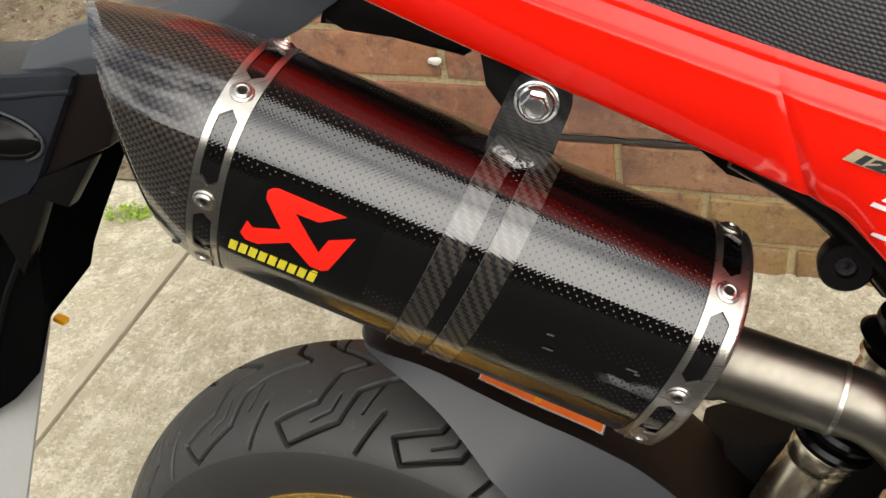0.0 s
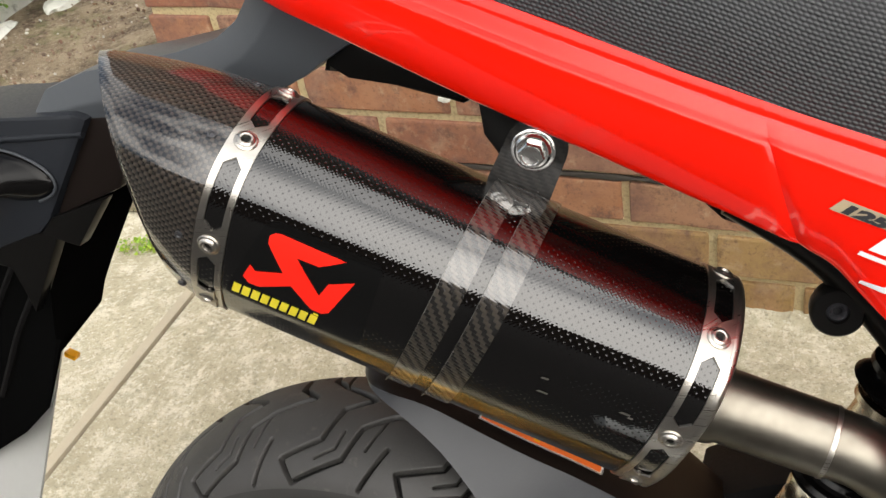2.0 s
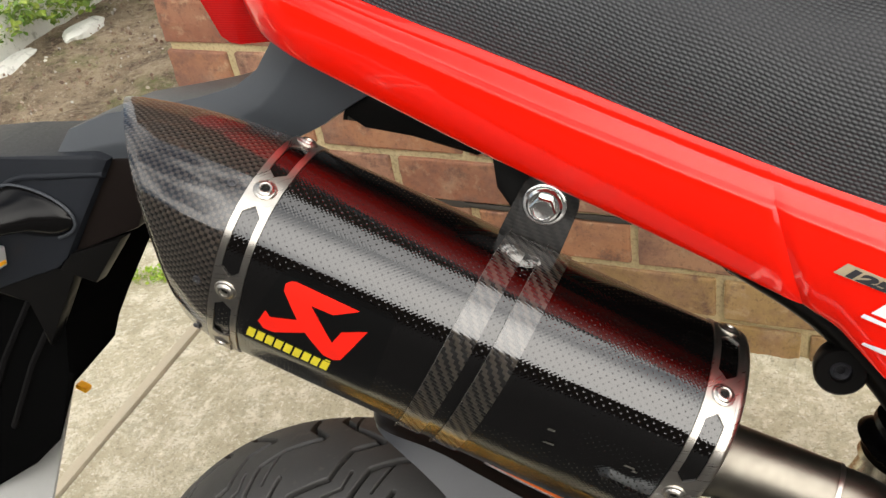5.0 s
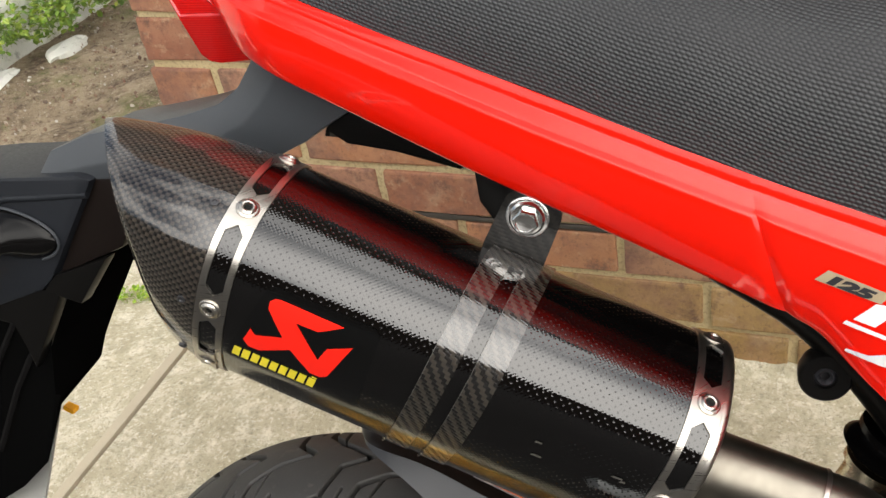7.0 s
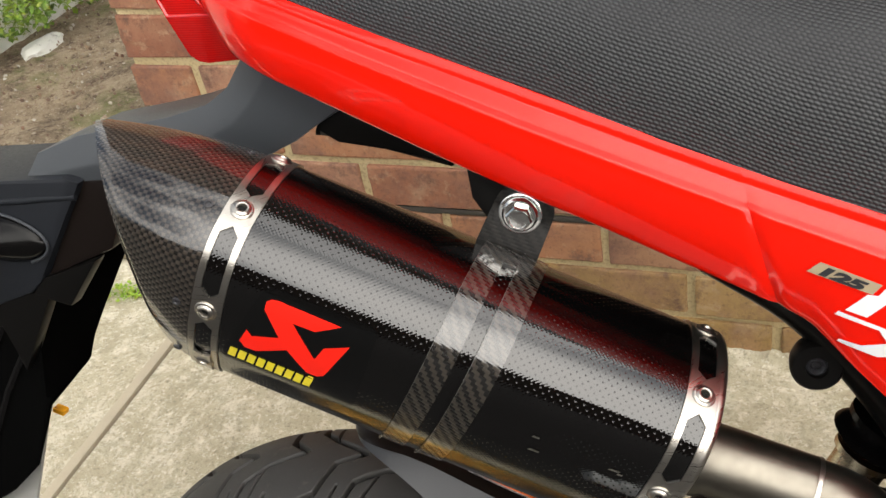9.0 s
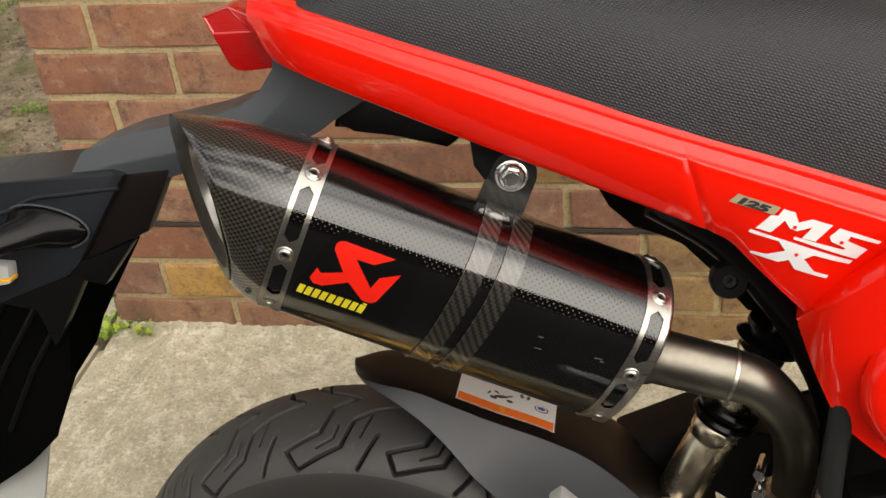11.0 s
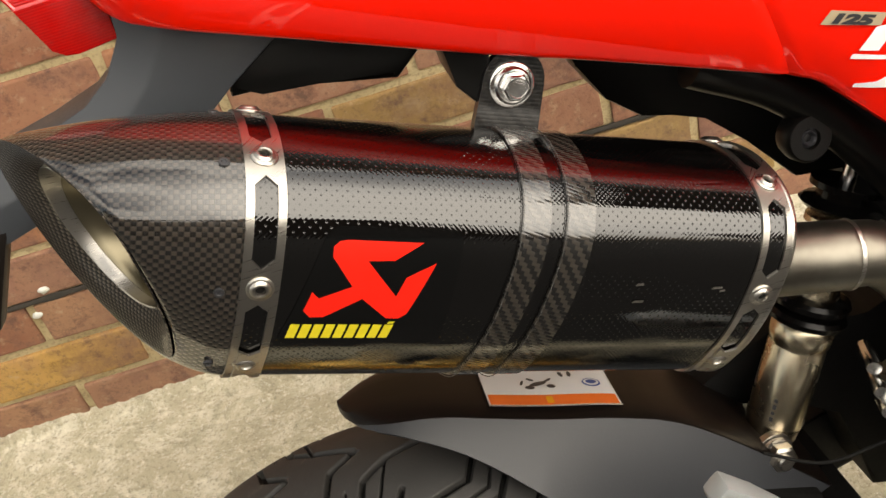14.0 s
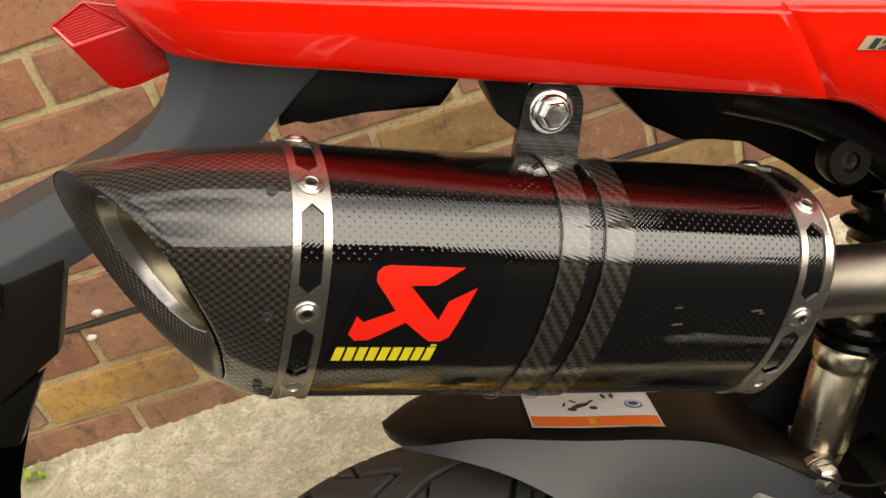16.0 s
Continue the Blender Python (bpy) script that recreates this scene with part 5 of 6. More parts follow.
# tail lamp: a framed upper lens, a lower flank that tucks under
bm = bmesh.new()


def lamp_side(sign):
    """One flank of the lamp; gives its outline from the top round to the front."""
    def v(x, y, z):
        return bm.verts.new((x, sign * y, z))
    top_rear, top, front_top = v(-0.0735, 0.036, 0.8295), v(-0.0525, 0.036, 0.8365), v(-0.030, 0.036, 0.826)
    front, rear, mid = v(-0.0360, 0.036, 0.8155), v(-0.0670, 0.036, 0.8150), v(-0.0450, 0.036, 0.8152)
    low_rear, low, low_mid, low_front, up_front = v(-0.0590, 0.031, 0.7915), v(-0.0535, 0.030, 0.7872), v(-0.0470, 0.0295, 0.7862), v(-0.0270, 0.025, 0.7872), v(-0.0265, 0.027, 0.7990)
    lens = bm.faces.new((top_rear, top, front, mid, rear))
    bm.faces.new((top, front_top, front))
    bm.faces.new((rear, mid, low_mid, low, low_rear))
    bm.faces.new((mid, front, up_front, low_front, low_mid))
    bm.faces.new((front, front_top, up_front))
    return lens, [top_rear, top, front_top, up_front, low_front, low_mid, low, low_rear, rear]


near_lens, near_rim = lamp_side(-1)
far_lens, far_rim = lamp_side(1)
for i in range(len(near_rim)):
    j = (i + 1) % len(near_rim)
    bm.faces.new((near_rim[i], near_rim[j], far_rim[j], far_rim[i]))
bmesh.ops.recalc_face_normals(bm, faces=bm.faces[:])
bmesh.ops.bevel(bm, geom=[e for e in bm.edges if e.calc_face_angle(0) > 0.2], offset=0.0012, segments=2, affect="EDGES", profile=0.6)
flat = [f for f in bm.faces if abs(f.normal.y) > 0.98 and f.calc_area() > 1e-4]
bmesh.ops.inset_individual(bm, faces=flat, thickness=0.0014, depth=-0.0006)
part("tail_lamp", bm, "lens", motorcycle, "red ribbed tail lamp lens", 25)

# seat
bm = bmesh.new()
rows, uvs = [], []
for i, x in enumerate(np.linspace(-0.018, 0.74, 74)):
    t = i / 73
    zt, ys = z_top(x), y_side(x)
    rise = float(np.interp(x, [-0.018, 0.0, 0.018, 0.05, 0.12, 0.20, 0.26, 0.31, 0.40, 0.74], [0.002, 0.016, 0.028, 0.050, 0.074, 0.088, 0.098, 0.108, 0.125, 0.135]))
    edge_y, n = -ys - 0.0105 + 0.0012 * noise.noise((x * 24, 0.4, 0.0)), 36
    row, uv, run = [], [], 0.0
    for k in range(n + 1):
        a = math.pi * k / n
        c, s_ = math.cos(a), math.sin(a)
        y = -edge_y * math.copysign(abs(c) ** 0.62, c)
        z = zt - 0.0115 + 0.0022 * noise.noise((x * 19, 2.7, 0.0)) + rise * abs(s_) ** 0.72
        p = Vector((x + 0.004 * s_, y, z))
        if row:
            run += (p - row[-1]).length
        row.append(p)
        uv.append((x, run))
    rows.append(row)
    uvs.append(uv)
vs = grid(bm, rows, False, uvs)
cap_off(bm, vs[0])
cap_off(bm, vs[-1])
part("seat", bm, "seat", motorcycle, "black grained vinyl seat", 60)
# undertail
bm = bmesh.new()
TAIL_RIM = [(-0.026, 0.803), (-0.0275, 0.788), (-0.0403, 0.7705), (-0.0566, 0.7595), (-0.085, 0.7512), (-0.118, 0.7445), (-0.160, 0.737), (-0.196, 0.724)]
TAIL_CREASE = [(-0.003, 0.790), (-0.0077, 0.7794), (-0.0217, 0.7619), (-0.0355, 0.7496), (-0.062, 0.736), (-0.110, 0.726), (-0.165, 0.716), (-0.206, 0.706)]
TAIL_UNDER = [(0.052, 0.792), (0.050, 0.7665), (0.0176, 0.7475), (0.006, 0.7395), (-0.030, 0.722), (-0.090, 0.712), (-0.150, 0.697), (-0.208, 0.700)]
rows = []
for rim, crease, under in zip(TAIL_RIM, TAIL_CREASE, TAIL_UNDER):
    ring = [(rim, 0.027), (crease, 0.0352), (under, 0.0345)]
    rows.append([Vector((x, -y, z)) for (x, z), y in ring] + [Vector((x, y, z)) for (x, z), y in ring[::-1]])
ends = grid(bm, rows, True)
cap_off(bm, ends[0])
cap_off(bm, ends[-1])
bmesh.ops.recalc_face_normals(bm, faces=bm.faces[:])
long_edges = [e for e in bm.edges if e.calc_face_angle(0) > 0.22]
bmesh.ops.bevel(bm, geom=long_edges, offset=0.0016, segments=2, affect="EDGES", profile=0.6)
undertail = part("tail_bracket", bm, "tail_plastic", motorcycle, "dark grey plastic tail and plate bracket", 30)
bm = bmesh.new()
prism(bm, [(0.030, 0.785), (0.012, 0.740), (0.030, 0.742), (0.062, 0.738), (0.104, 0.722), (0.122, 0.736), (0.122, 0.760)], -0.030, 0.030, 0.004, 0.05)
part("undertray", bm, "black", motorcycle, "black plastic undertray", 30)
bm = bmesh.new()
prism(bm, [(0.124, 0.752), (0.127, 0.722), (0.138, 0.706), (0.146, 0.706), (0.148, 0.745)], -0.070, -0.020, 0.002)
part("hanger_lug", bm, "black", motorcycle, "black frame lug behind the hanger", 30)
bm = bmesh.new()
prism(bm, [(0.190, 0.740), (0.207, 0.683), (0.221, 0.657), (0.241, 0.639), (0.281, 0.628), (0.303, 0.602), (0.332, 0.566), (0.37, 0.56), (0.37, 0.68), (0.28, 0.73)], 0.020, 0.060, 0.003)
part("subframe_cover", bm, "black", motorcycle, "black plastic frame cover under the tail", 30)
bm = bmesh.new()
tube(bm, spline([(0.255, -0.045, 0.688), (0.30, -0.045, 0.660), (0.345, -0.045, 0.610), (0.385, -0.045, 0.54), (0.41, -0.04, 0.44)], 24), 0.015, 16)
part("frame_tube", bm, "black", motorcycle, "black frame tube")
bm = bmesh.new()
prism(bm, [(0.262, 0.690), (0.312, 0.664), (0.350, 0.612), (0.376, 0.570), (0.396, 0.520), (0.408, 0.440), (0.48, 0.440), (0.48, 0.68), (0.33, 0.71)], -0.056, -0.036, 0.003)
part("frame_plate", bm, "matt_black", motorcycle, "black pressed frame plate", 30)
bm = bmesh.new()
LUG = Vector((0.3085, -0.054, 0.6275))
lathe(bm, [(0.0050, 0.002), (0.0060, 0.006), (0.0125, 0.006), (0.0140, 0.004), (0.0140, -0.004), (0.0125, -0.010)], LUG, (0.1, -1, 0.1), 32)
lug = part("frame_lug", bm, "black", motorcycle, "round black frame lug")
bm = bmesh.new()
lathe(bm, [(0.0056, 0.001), (0.0056, 0.0035), (0.0042, 0.0050), (0.0028, 0.0035), (0.0024, 0.002)], LUG, (0.1, -1, 0.1), 20)
part("lug_bolt", bm, "ink", lug, "dull dark bolt")

# plate holder, lamp and flap
bm = bmesh.new()
prism(bm, [(-0.153, 0.7105), (-0.165, 0.714), (-0.280, 0.704), (-0.360, 0.696), (-0.365, 0.580), (-0.297, 0.592), (-0.2195, 0.6215), (-0.2085, 0.631)], -0.042, 0.040, 0.004, 0.02)
holder = part("plate_holder", bm, "holder", motorcycle, "dark grey plastic plate holder", 30)
bm = bmesh.new()
tube(bm, spline([(-0.162, -0.0400, 0.6985), (-0.205, -0.0415, 0.6945), (-0.242, -0.0418, 0.6890), (-0.255, -0.0416, 0.682), (-0.285, -0.0416, 0.676)], 24), 0.0024, 10)
part("holder_fold", bm, "holder", holder, "raised moulded fold")
bm = bmesh.new()
prism(bm, [(-0.118, 0.712), (-0.158, 0.7085), (-0.2075, 0.6330), (-0.146, 0.6590)], -0.036, -0.020, 0.003)
part("inner_panel", bm, "brown_black", holder, "smooth black side panel, brown reflection put into its colour", 30)
bm = bmesh.new()
rows = []
for (x, y, z), rx_, rz_ in (((-0.2350, -0.040, 0.6665), 0.0345, 0.0185), ((-0.2350, -0.0440, 0.6665), 0.0340, 0.0180), ((-0.2370, -0.0480, 0.6665), 0.0300, 0.0150), ((-0.2450, -0.054, 0.666), 0.0200, 0.0115), ((-0.2600, -0.068, 0.664), 0.0150, 0.0105), ((-0.285, -0.090, 0.660), 0.0130, 0.0105), ((-0.315, -0.115, 0.655), 0.0125, 0.0105)):
    rows.append([(x + rx_ * math.cos(t) * (1.0 + 0.18 * math.cos(t)), y, z + rz_ * math.sin(t) - rx_ * 0.10 * math.cos(t)) for t in np.linspace(0, 2 * math.pi, 32, endpoint=False)])
vs = grid(bm, rows, True)
cap_off(bm, vs[-1])
part("signal_stalk", bm, "gloss_black", holder, "glossy black oval stalk of the turn signal", 50)
bm = bmesh.new()
tube(bm, [(-0.2350 + 0.0365 * math.cos(t) * (1.0 + 0.16 * math.cos(t)), -0.0440, 0.6665 + 0.0195 * math.sin(t) - 0.00365 * math.cos(t)) for t in np.linspace(-0.9, 2.3, 28)], 0.0011, 8)
part("stalk_rim", bm, "plastic", holder, "pale moulded rim round the stalk")
bm = bmesh.new()
lathe(bm, [(0.0055, -0.001), (0.0055, 0.0015), (0.0045, 0.0022), (0.0022, 0.0018), (0.0, 0.0018)], (-0.2395, -0.0515, 0.6595), (0.25, -1, 0.2), 16)
part("signal_screw", bm, "alu", holder, "small steel cross-head screw")
bm = bmesh.new()
prism(bm, [(-0.262, 0.638), (-0.300, 0.641), (-0.300, 0.616), (-0.264, 0.622)], -0.058, -0.044, 0.002)
reflector = part("reflector", bm, "plate", holder, "pale grey reflector", 30)
bm = bmesh.new()
prism(bm, [(-0.2625, 0.6275), (-0.3005, 0.6245), (-0.3005, 0.6215), (-0.2625, 0.6245)], -0.0588, -0.046, 0.0008)
part("reflector_edge", bm, "amber", reflector, "amber edge of the reflector", 30)
bm = bmesh.new()
prism(bm, [(-0.166, 0.662), (-0.194, 0.620), (-0.230, 0.572), (-0.250, 0.5235), (-0.318, 0.460), (-0.360, 0.430), (-0.410, 0.386), (-0.470, 0.385), (-0.470, 0.630), (-0.300, 0.640), (-0.180, 0.685)], -0.032, 0.034, 0.004)
for v in bm.verts:
    v.co.x += float(np.interp(v.co.z, [0.386, 0.43, 0.46, 0.5235, 0.572, 0.62], [0.042, 0.057, 0.048, 0.010, -0.010, -0.022])) * (0.034 - v.co.y) / 0.066
flap = part("mudflap", bm, "deep_black", motorcycle, "glossy black plastic mudflap", 35)
for off in (0.030, 0.058, 0.090):
    bm = bmesh.new()
    tube(bm, [(-0.182 - off, -0.0325, 0.620), (-0.247 - off, -0.0325, 0.530), (-0.285 - off, -0.0325, 0.465)], 0.0035, 8)
    part("rib", bm, "gloss_black", flap, "moulded rib")
for poly in ([(-0.158, 0.652), (-0.190, 0.613), (-0.222, 0.620), (-0.210, 0.634)], [(-0.205, 0.622), (-0.248, 0.552), (-0.256, 0.592), (-0.300, 0.596), (-0.230, 0.622)]):
    bm = bmesh.new()
    prism(bm, poly, -0.040, -0.028, 0.002, 0.02)
    part("bracket_foot", bm, "black", flap, "dark stepped foot of the plate holder", 30)
bm = bmesh.new()
box(bm, (0.011, 0.008, 0.005), Matrix.Translation((-0.303, 0.038, 0.462)) @ pose(0, 0, 0, 0, 18, 0), 0.001)
part("side_reflector", bm, "amber", flap, "small amber reflector at the flap's edge")
bm = bmesh.new()
box(bm, (0.015, 0.008, 0.006), Matrix.Translation((-0.349, -0.038, 0.437)), 0.001)
part("side_reflector", bm, "amber", flap, "small amber reflector at the flap's edge")
bm = bmesh.new()
# a tilted sheet whose front edge slopes down towards the near side
p1, p2 = Vector((-0.302, 0.020, 0.464)), Vector((-0.300, -0.032, 0.388))
edge_dir = (p2 - p1).normalized()
back_dir = Vector((-0.97, 0.0, -0.10))
grid(bm, [[p1 - edge_dir * 0.03 + edge_dir * a + back_dir * b for a in (0.0, 0.06, 0.12, 0.18)] for b in (0.0, 0.05, 0.10, 0.16)])
solid(bm, 0.0025)
part("number_plate", bm, "plate_back", motorcycle, "pale grey back of the number plate")

# ---- footpeg ----
bm = bmesh.new()
outer = [(0.1815, 0.516), (0.1905, 0.5235), (0.2060, 0.509), (0.2720, 0.434), (0.2980, 0.384), (0.2830, 0.363), (0.2580, 0.390), (0.2010, 0.460), (0.1880, 0.482)]
inner = [(0.1905, 0.508), (0.1945, 0.510), (0.2050, 0.498), (0.2600, 0.434), (0.2740, 0.404), (0.2680, 0.402), (0.2560, 0.408), (0.2060, 0.466), (0.1950, 0.486)]
for y0, y1 in ((-0.184, -0.168),):
    fo, fi = [bm.verts.new((x, y0, z)) for x, z in outer], [bm.verts.new((x, y0, z)) for x, z in inner]
    bo_, bi = [bm.verts.new((x, y1, z)) for x, z in outer], [bm.verts.new((x, y1, z)) for x, z in inner]
    for i in range(len(outer)):
        k = (i + 1) % len(outer)
        bm.faces.new((fo[i], fo[k], fi[k], fi[i]))
        bm.faces.new((bo_[i], bi[i], bi[k], bo_[k]))
        bm.faces.new((fo[i], bo_[i], bo_[k], fo[k]))
        bm.faces.new((fi[i], fi[k], bi[k], bi[i]))
bmesh.ops.recalc_face_normals(bm, faces=bm.faces)
bmesh.ops.bevel(bm, geom=bm.edges[:], offset=0.0018, segments=2, affect="EDGES", profile=0.6)
footpeg = part("footpeg", bm, "alu", motorcycle, "silver cast aluminium folding passenger footpeg", 30)
bm = bmesh.new()
d0, d1 = Vector((0.2050, -0.186, 0.4935)), Vector((0.2720, -0.186, 0.4080))
tube(bm, [d0 + (d0 - d1) * 0.06, d0, d0.lerp(d1, 0.5), d1, d1 + (d1 - d0) * 0.06], [0.006, 0.0108, 0.0108, 0.0108, 0.006], 8)
part("peg_bar", bm, "alu", footpeg, "rounded aluminium peg bar")
for i in range(12):
    p = d0.lerp(d1, 0.1 + 0.8 * i / 11) + Vector((0.0077, 0.003, 0.0070))
    bm = bmesh.new()
    box(bm, (0.0028, 0.010, 0.0032), Matrix.Translation(p) @ pose(0, 0, 0, 0, 52, 0), 0.0008)
    part("tooth", bm, "alu", footpeg)
bm = bmesh.new()
prism(bm, [(0.2640, 0.4200), (0.2875, 0.3970), (0.2880, 0.3935), (0.2775, 0.3795), (0.2735, 0.3800), (0.2550, 0.4000)], -0.1885, -0.160, 0.0018)
part("pivot_block", bm, "alu", footpeg, "cast pivot block", 30)
bm = bmesh.new()
tube(bm, [(0.2800, -0.182, 0.4200), (0.2865, -0.182, 0.4285)], [0.0070, 0.0058], 20)
part("spring_pin", bm, "bright_steel", footpeg, "bright steel spring pin")
bm = bmesh.new()
lathe(bm, [(0.0, -0.001), (0.0105, 0.0), (0.0105, 0.0025), (0.0075, 0.004), (0.0, 0.004)], (0.2600, -0.180, 0.3865), (-0.62, -0.1, -0.78), 22)
part("pivot_pin", bm, "bright_steel", footpeg, "bright steel pivot pin")
bm = bmesh.new()
rows = []
for p, hgt, dep in zip(spline([(0.282, -0.165, 0.392), (0.300, -0.150, 0.380), (0.335, -0.138, 0.372), (0.40, -0.128, 0.385), (0.47, -0.120, 0.41), (0.56, -0.110, 0.44)], 26), np.linspace(0.016, 0.034, 26), np.linspace(0.012, 0.009, 26)):
    x, y, z = p
    rows.append([(x, y - dep, z + hgt * 0.55), (x, y - dep * 1.25, z + hgt * 0.2), (x, y - dep, z - hgt * 0.6), (x, y - dep * 0.4, z - hgt), (x, y + dep, z - hgt), (x, y + dep, z + hgt), (x, y - dep * 0.4, z + hgt)])
vs = grid(bm, rows, True)
cap_off(bm, vs[0])
cap_off(bm, vs[-1])
part("peg_bracket", bm, "alu", motorcycle, "silver cast aluminium footpeg bracket", 28)

# ---- brake cylinder, hose, dark inner parts ----
bm = bmesh.new()
ma, mb = Vector((0.3420, -0.118, 0.4440)), Vector((0.3720, -0.118, 0.3980))
md = (mb - ma).normalized()
lathe(bm, [(0.006, -0.004), (0.0075, 0.0), (0.0080, 0.012), (0.0100, 0.015), (0.0100, 0.030), (0.0130, 0.036), (0.0135, 0.055), (0.010, 0.060)], ma, md, 28)
cylinder = part("brake_cylinder", bm, "cast_grey", motorcycle, "pale metal rear brake cylinder")
bm = bmesh.new()
lathe(bm, [(0.0060, -0.010), (0.0075, -0.008), (0.0075, -0.003), (0.0095, -0.002), (0.0095, 0.004), (0.007, 0.005)], ma, md, 6)
part("banjo_bolt", bm, "pipe", cylinder, "steel union bolt")
bm = bmesh.new()
box(bm, (0.014, 0.003, 0.018), Matrix.Translation((0.364, -0.126, 0.432)) @ pose(0, 0, 0, 0, 35, 0), 0.001)
part("cylinder_bracket", bm, "cast_grey", cylinder)
bm = bmesh.new()
lathe(bm, [(0.004, -0.014), (0.0085, -0.012), (0.0105, -0.004), (0.0105, 0.006), (0.007, 0.014)], (0.3400, -0.120, 0.3985), (1, -0.2, 0.15), 20)
part("cylinder_lobe", bm, "cast_grey", cylinder, "rounded cast lobe of the cylinder")
bm = bmesh.new()
lathe(bm, [(0.0090, -0.0012), (0.0104, -0.0006), (0.0104, 0.0006), (0.0090, 0.0012)], ma + md * 0.012, md, 24)
part("snap_ring", bm, "bright_steel", cylinder, "thin bright ring")
bm = bmesh.new()
lathe(bm, [(0.005, 0.0), (0.0075, 0.001), (0.0075, 0.010), (0.0062, 0.012), (0.0062, 0.020)], (0.3840, -0.118, 0.4080), (0.5, -0.3, 0.4), 18)
part("bleed_cap", bm, "cast_grey", cylinder, "short grey stub on the cylinder")
bm = bmesh.new()
tube(bm, spline([(0.352, -0.117, 0.436), (0.362, -0.116, 0.448), (0.372, -0.112, 0.470), (0.378, -0.100, 0.50)], 40), [0.0052 + 0.0006 * (i % 2) for i in range(40)], 12)
part("braided_hose", bm, "pipe", cylinder, "ribbed steel braided hose")
for pts, r in (([(0.390, -0.100, 0.60), (0.383, -0.107, 0.535), (0.3805, -0.108, 0.501), (0.381, -0.108, 0.468), (0.392, -0.110, 0.436), (0.412, -0.112, 0.415)], 0.0090), ([(0.43, -0.10, 0.52), (0.445, -0.11, 0.46), (0.455, -0.11, 0.40)], 0.009)):
    bm = bmesh.new()
    tube(bm, spline(pts, 20), r, 16)
    part("hose", bm, "satin_black", motorcycle, "black rubber hose")
bm = bmesh.new()
tube(bm, spline([(0.255, -0.05, 0.42), (0.29, -0.06, 0.405), (0.33, -0.065, 0.41)], 16), 0.0012, 8)
part("wire", bm, "matt_black", motorcycle, "thin dark wire")
bm = bmesh.new()
prism(bm, [(0.372, 0.600), (0.378, 0.545), (0.386, 0.512), (0.405, 0.498), (0.412, 0.460), (0.50, 0.460), (0.50, 0.66), (0.38, 0.66)], 0.040, 0.080, 0.003)
part("battery_box", bm, "matt_black", motorcycle, "black inner box behind the shock absorber", 30)
bm = bmesh.new()
prism(bm, [(0.225, 0.420), (0.300, 0.455), (0.345, 0.450), (0.372, 0.440), (0.425, 0.46), (0.445, 0.60), (0.60, 0.66), (0.66, 0.40), (0.52, 0.25), (0.36, 0.29), (0.345, 0.37), (0.315, 0.385)], 0.025, 0.090, 0.004)
part("airbox", bm, "matt_black", motorcycle, "dark airbox and inner bodywork", 30)
bm = bmesh.new()
prism(bm, [(0.40, 0.46), (0.62, 0.52), (0.66, 0.22), (0.44, 0.20), (0.40, 0.28)], -0.085, 0.085, 0.01)
part("engine", bm, "matt_black", motorcycle, "dark engine casing", 30)


# ---- weeds, walls ----
def weeds(name, places, label, size, seed, mat="leaf"):
    """A clump of small rounded leaves on thin stalks."""
    rnd = random.Random(seed)
    bm = bmesh.new()
    for cx, cy, cz, spread, count, tall in places:
        for _ in range(count):
            a, d = rnd.uniform(0, 2 * math.pi), spread * rnd.random() ** 0.6
            base = Vector((cx + d * math.cos(a), cy + 0.6 * d * math.sin(a), cz))
            h = tall * rnd.uniform(0.3, 1.0)
            tip = base + Vector((0.4 * h * math.cos(a), 0.4 * h * math.sin(a), h))
            ln = size * rnd.uniform(0.6, 1.3)
            turn = pose(0, 0, 0, rnd.uniform(-50, 50), rnd.uniform(-50, 50), rnd.uniform(0, 360))
            shape = [(0, 0, 0), (0.30, 0.30, 0.06), (0.62, 0.36, 0.05), (1, 0.05, -0.10), (0.66, -0.34, 0.04), (0.3, -0.30, 0.06)]
            vs = [bm.verts.new(tip + turn @ (Vector(p) * ln)) for p in shape]
            mid = bm.verts.new(tip + turn @ (Vector((0.5, 0, -0.04)) * ln))
            for i in range(6):
                bm.faces.new((vs[i], vs[(i + 1) % 6], mid))
            foot_ = tip.lerp(base, min(1.0, 0.012 / max(h, 1e-4)))
            s = bm.verts.new(foot_)
            s2 = bm.verts.new(foot_ + Vector((0.0009, 0, 0)))
            bm.faces.new((s, s2, vs[0]))
    return tagged(part(name, bm, mat, smooth=0), label, "plant", kind="stuff")


weeds("weed_clump", [(-0.128, -0.022, 0.0, 0.030, 90, 0.035), (-0.060, -0.018, 0.006, 0.018, 34, 0.022)], "small bright green weeds rooted at the foot of the wall", 0.011, 3)
weeds("moss_tuft", [(-0.29, -0.01, 0.0, 0.035, 120, 0.016), (-0.255, 0.0, 0.0, 0.02, 50, 0.012)], "low bright green moss in the joint of the paving", 0.007, 5)
weeds("ivy", [(-1.18, 0.86, 0.03, 0.09, 520, 0.15), (-1.14, 1.04, 0.03, 0.12, 620, 0.17), (-1.22, 0.70, 0.04, 0.06, 300, 0.14), (-1.15, 0.36, 0.02, 0.06, 220, 0.06), (-1.12, 0.20, 0.02, 0.06, 180, 0.05), (-1.12, 1.25, 0.04, 0.14, 420, 0.2)], "green creeping weeds along the foot of the white wall", 0.019, 8, "ivy_leaf")
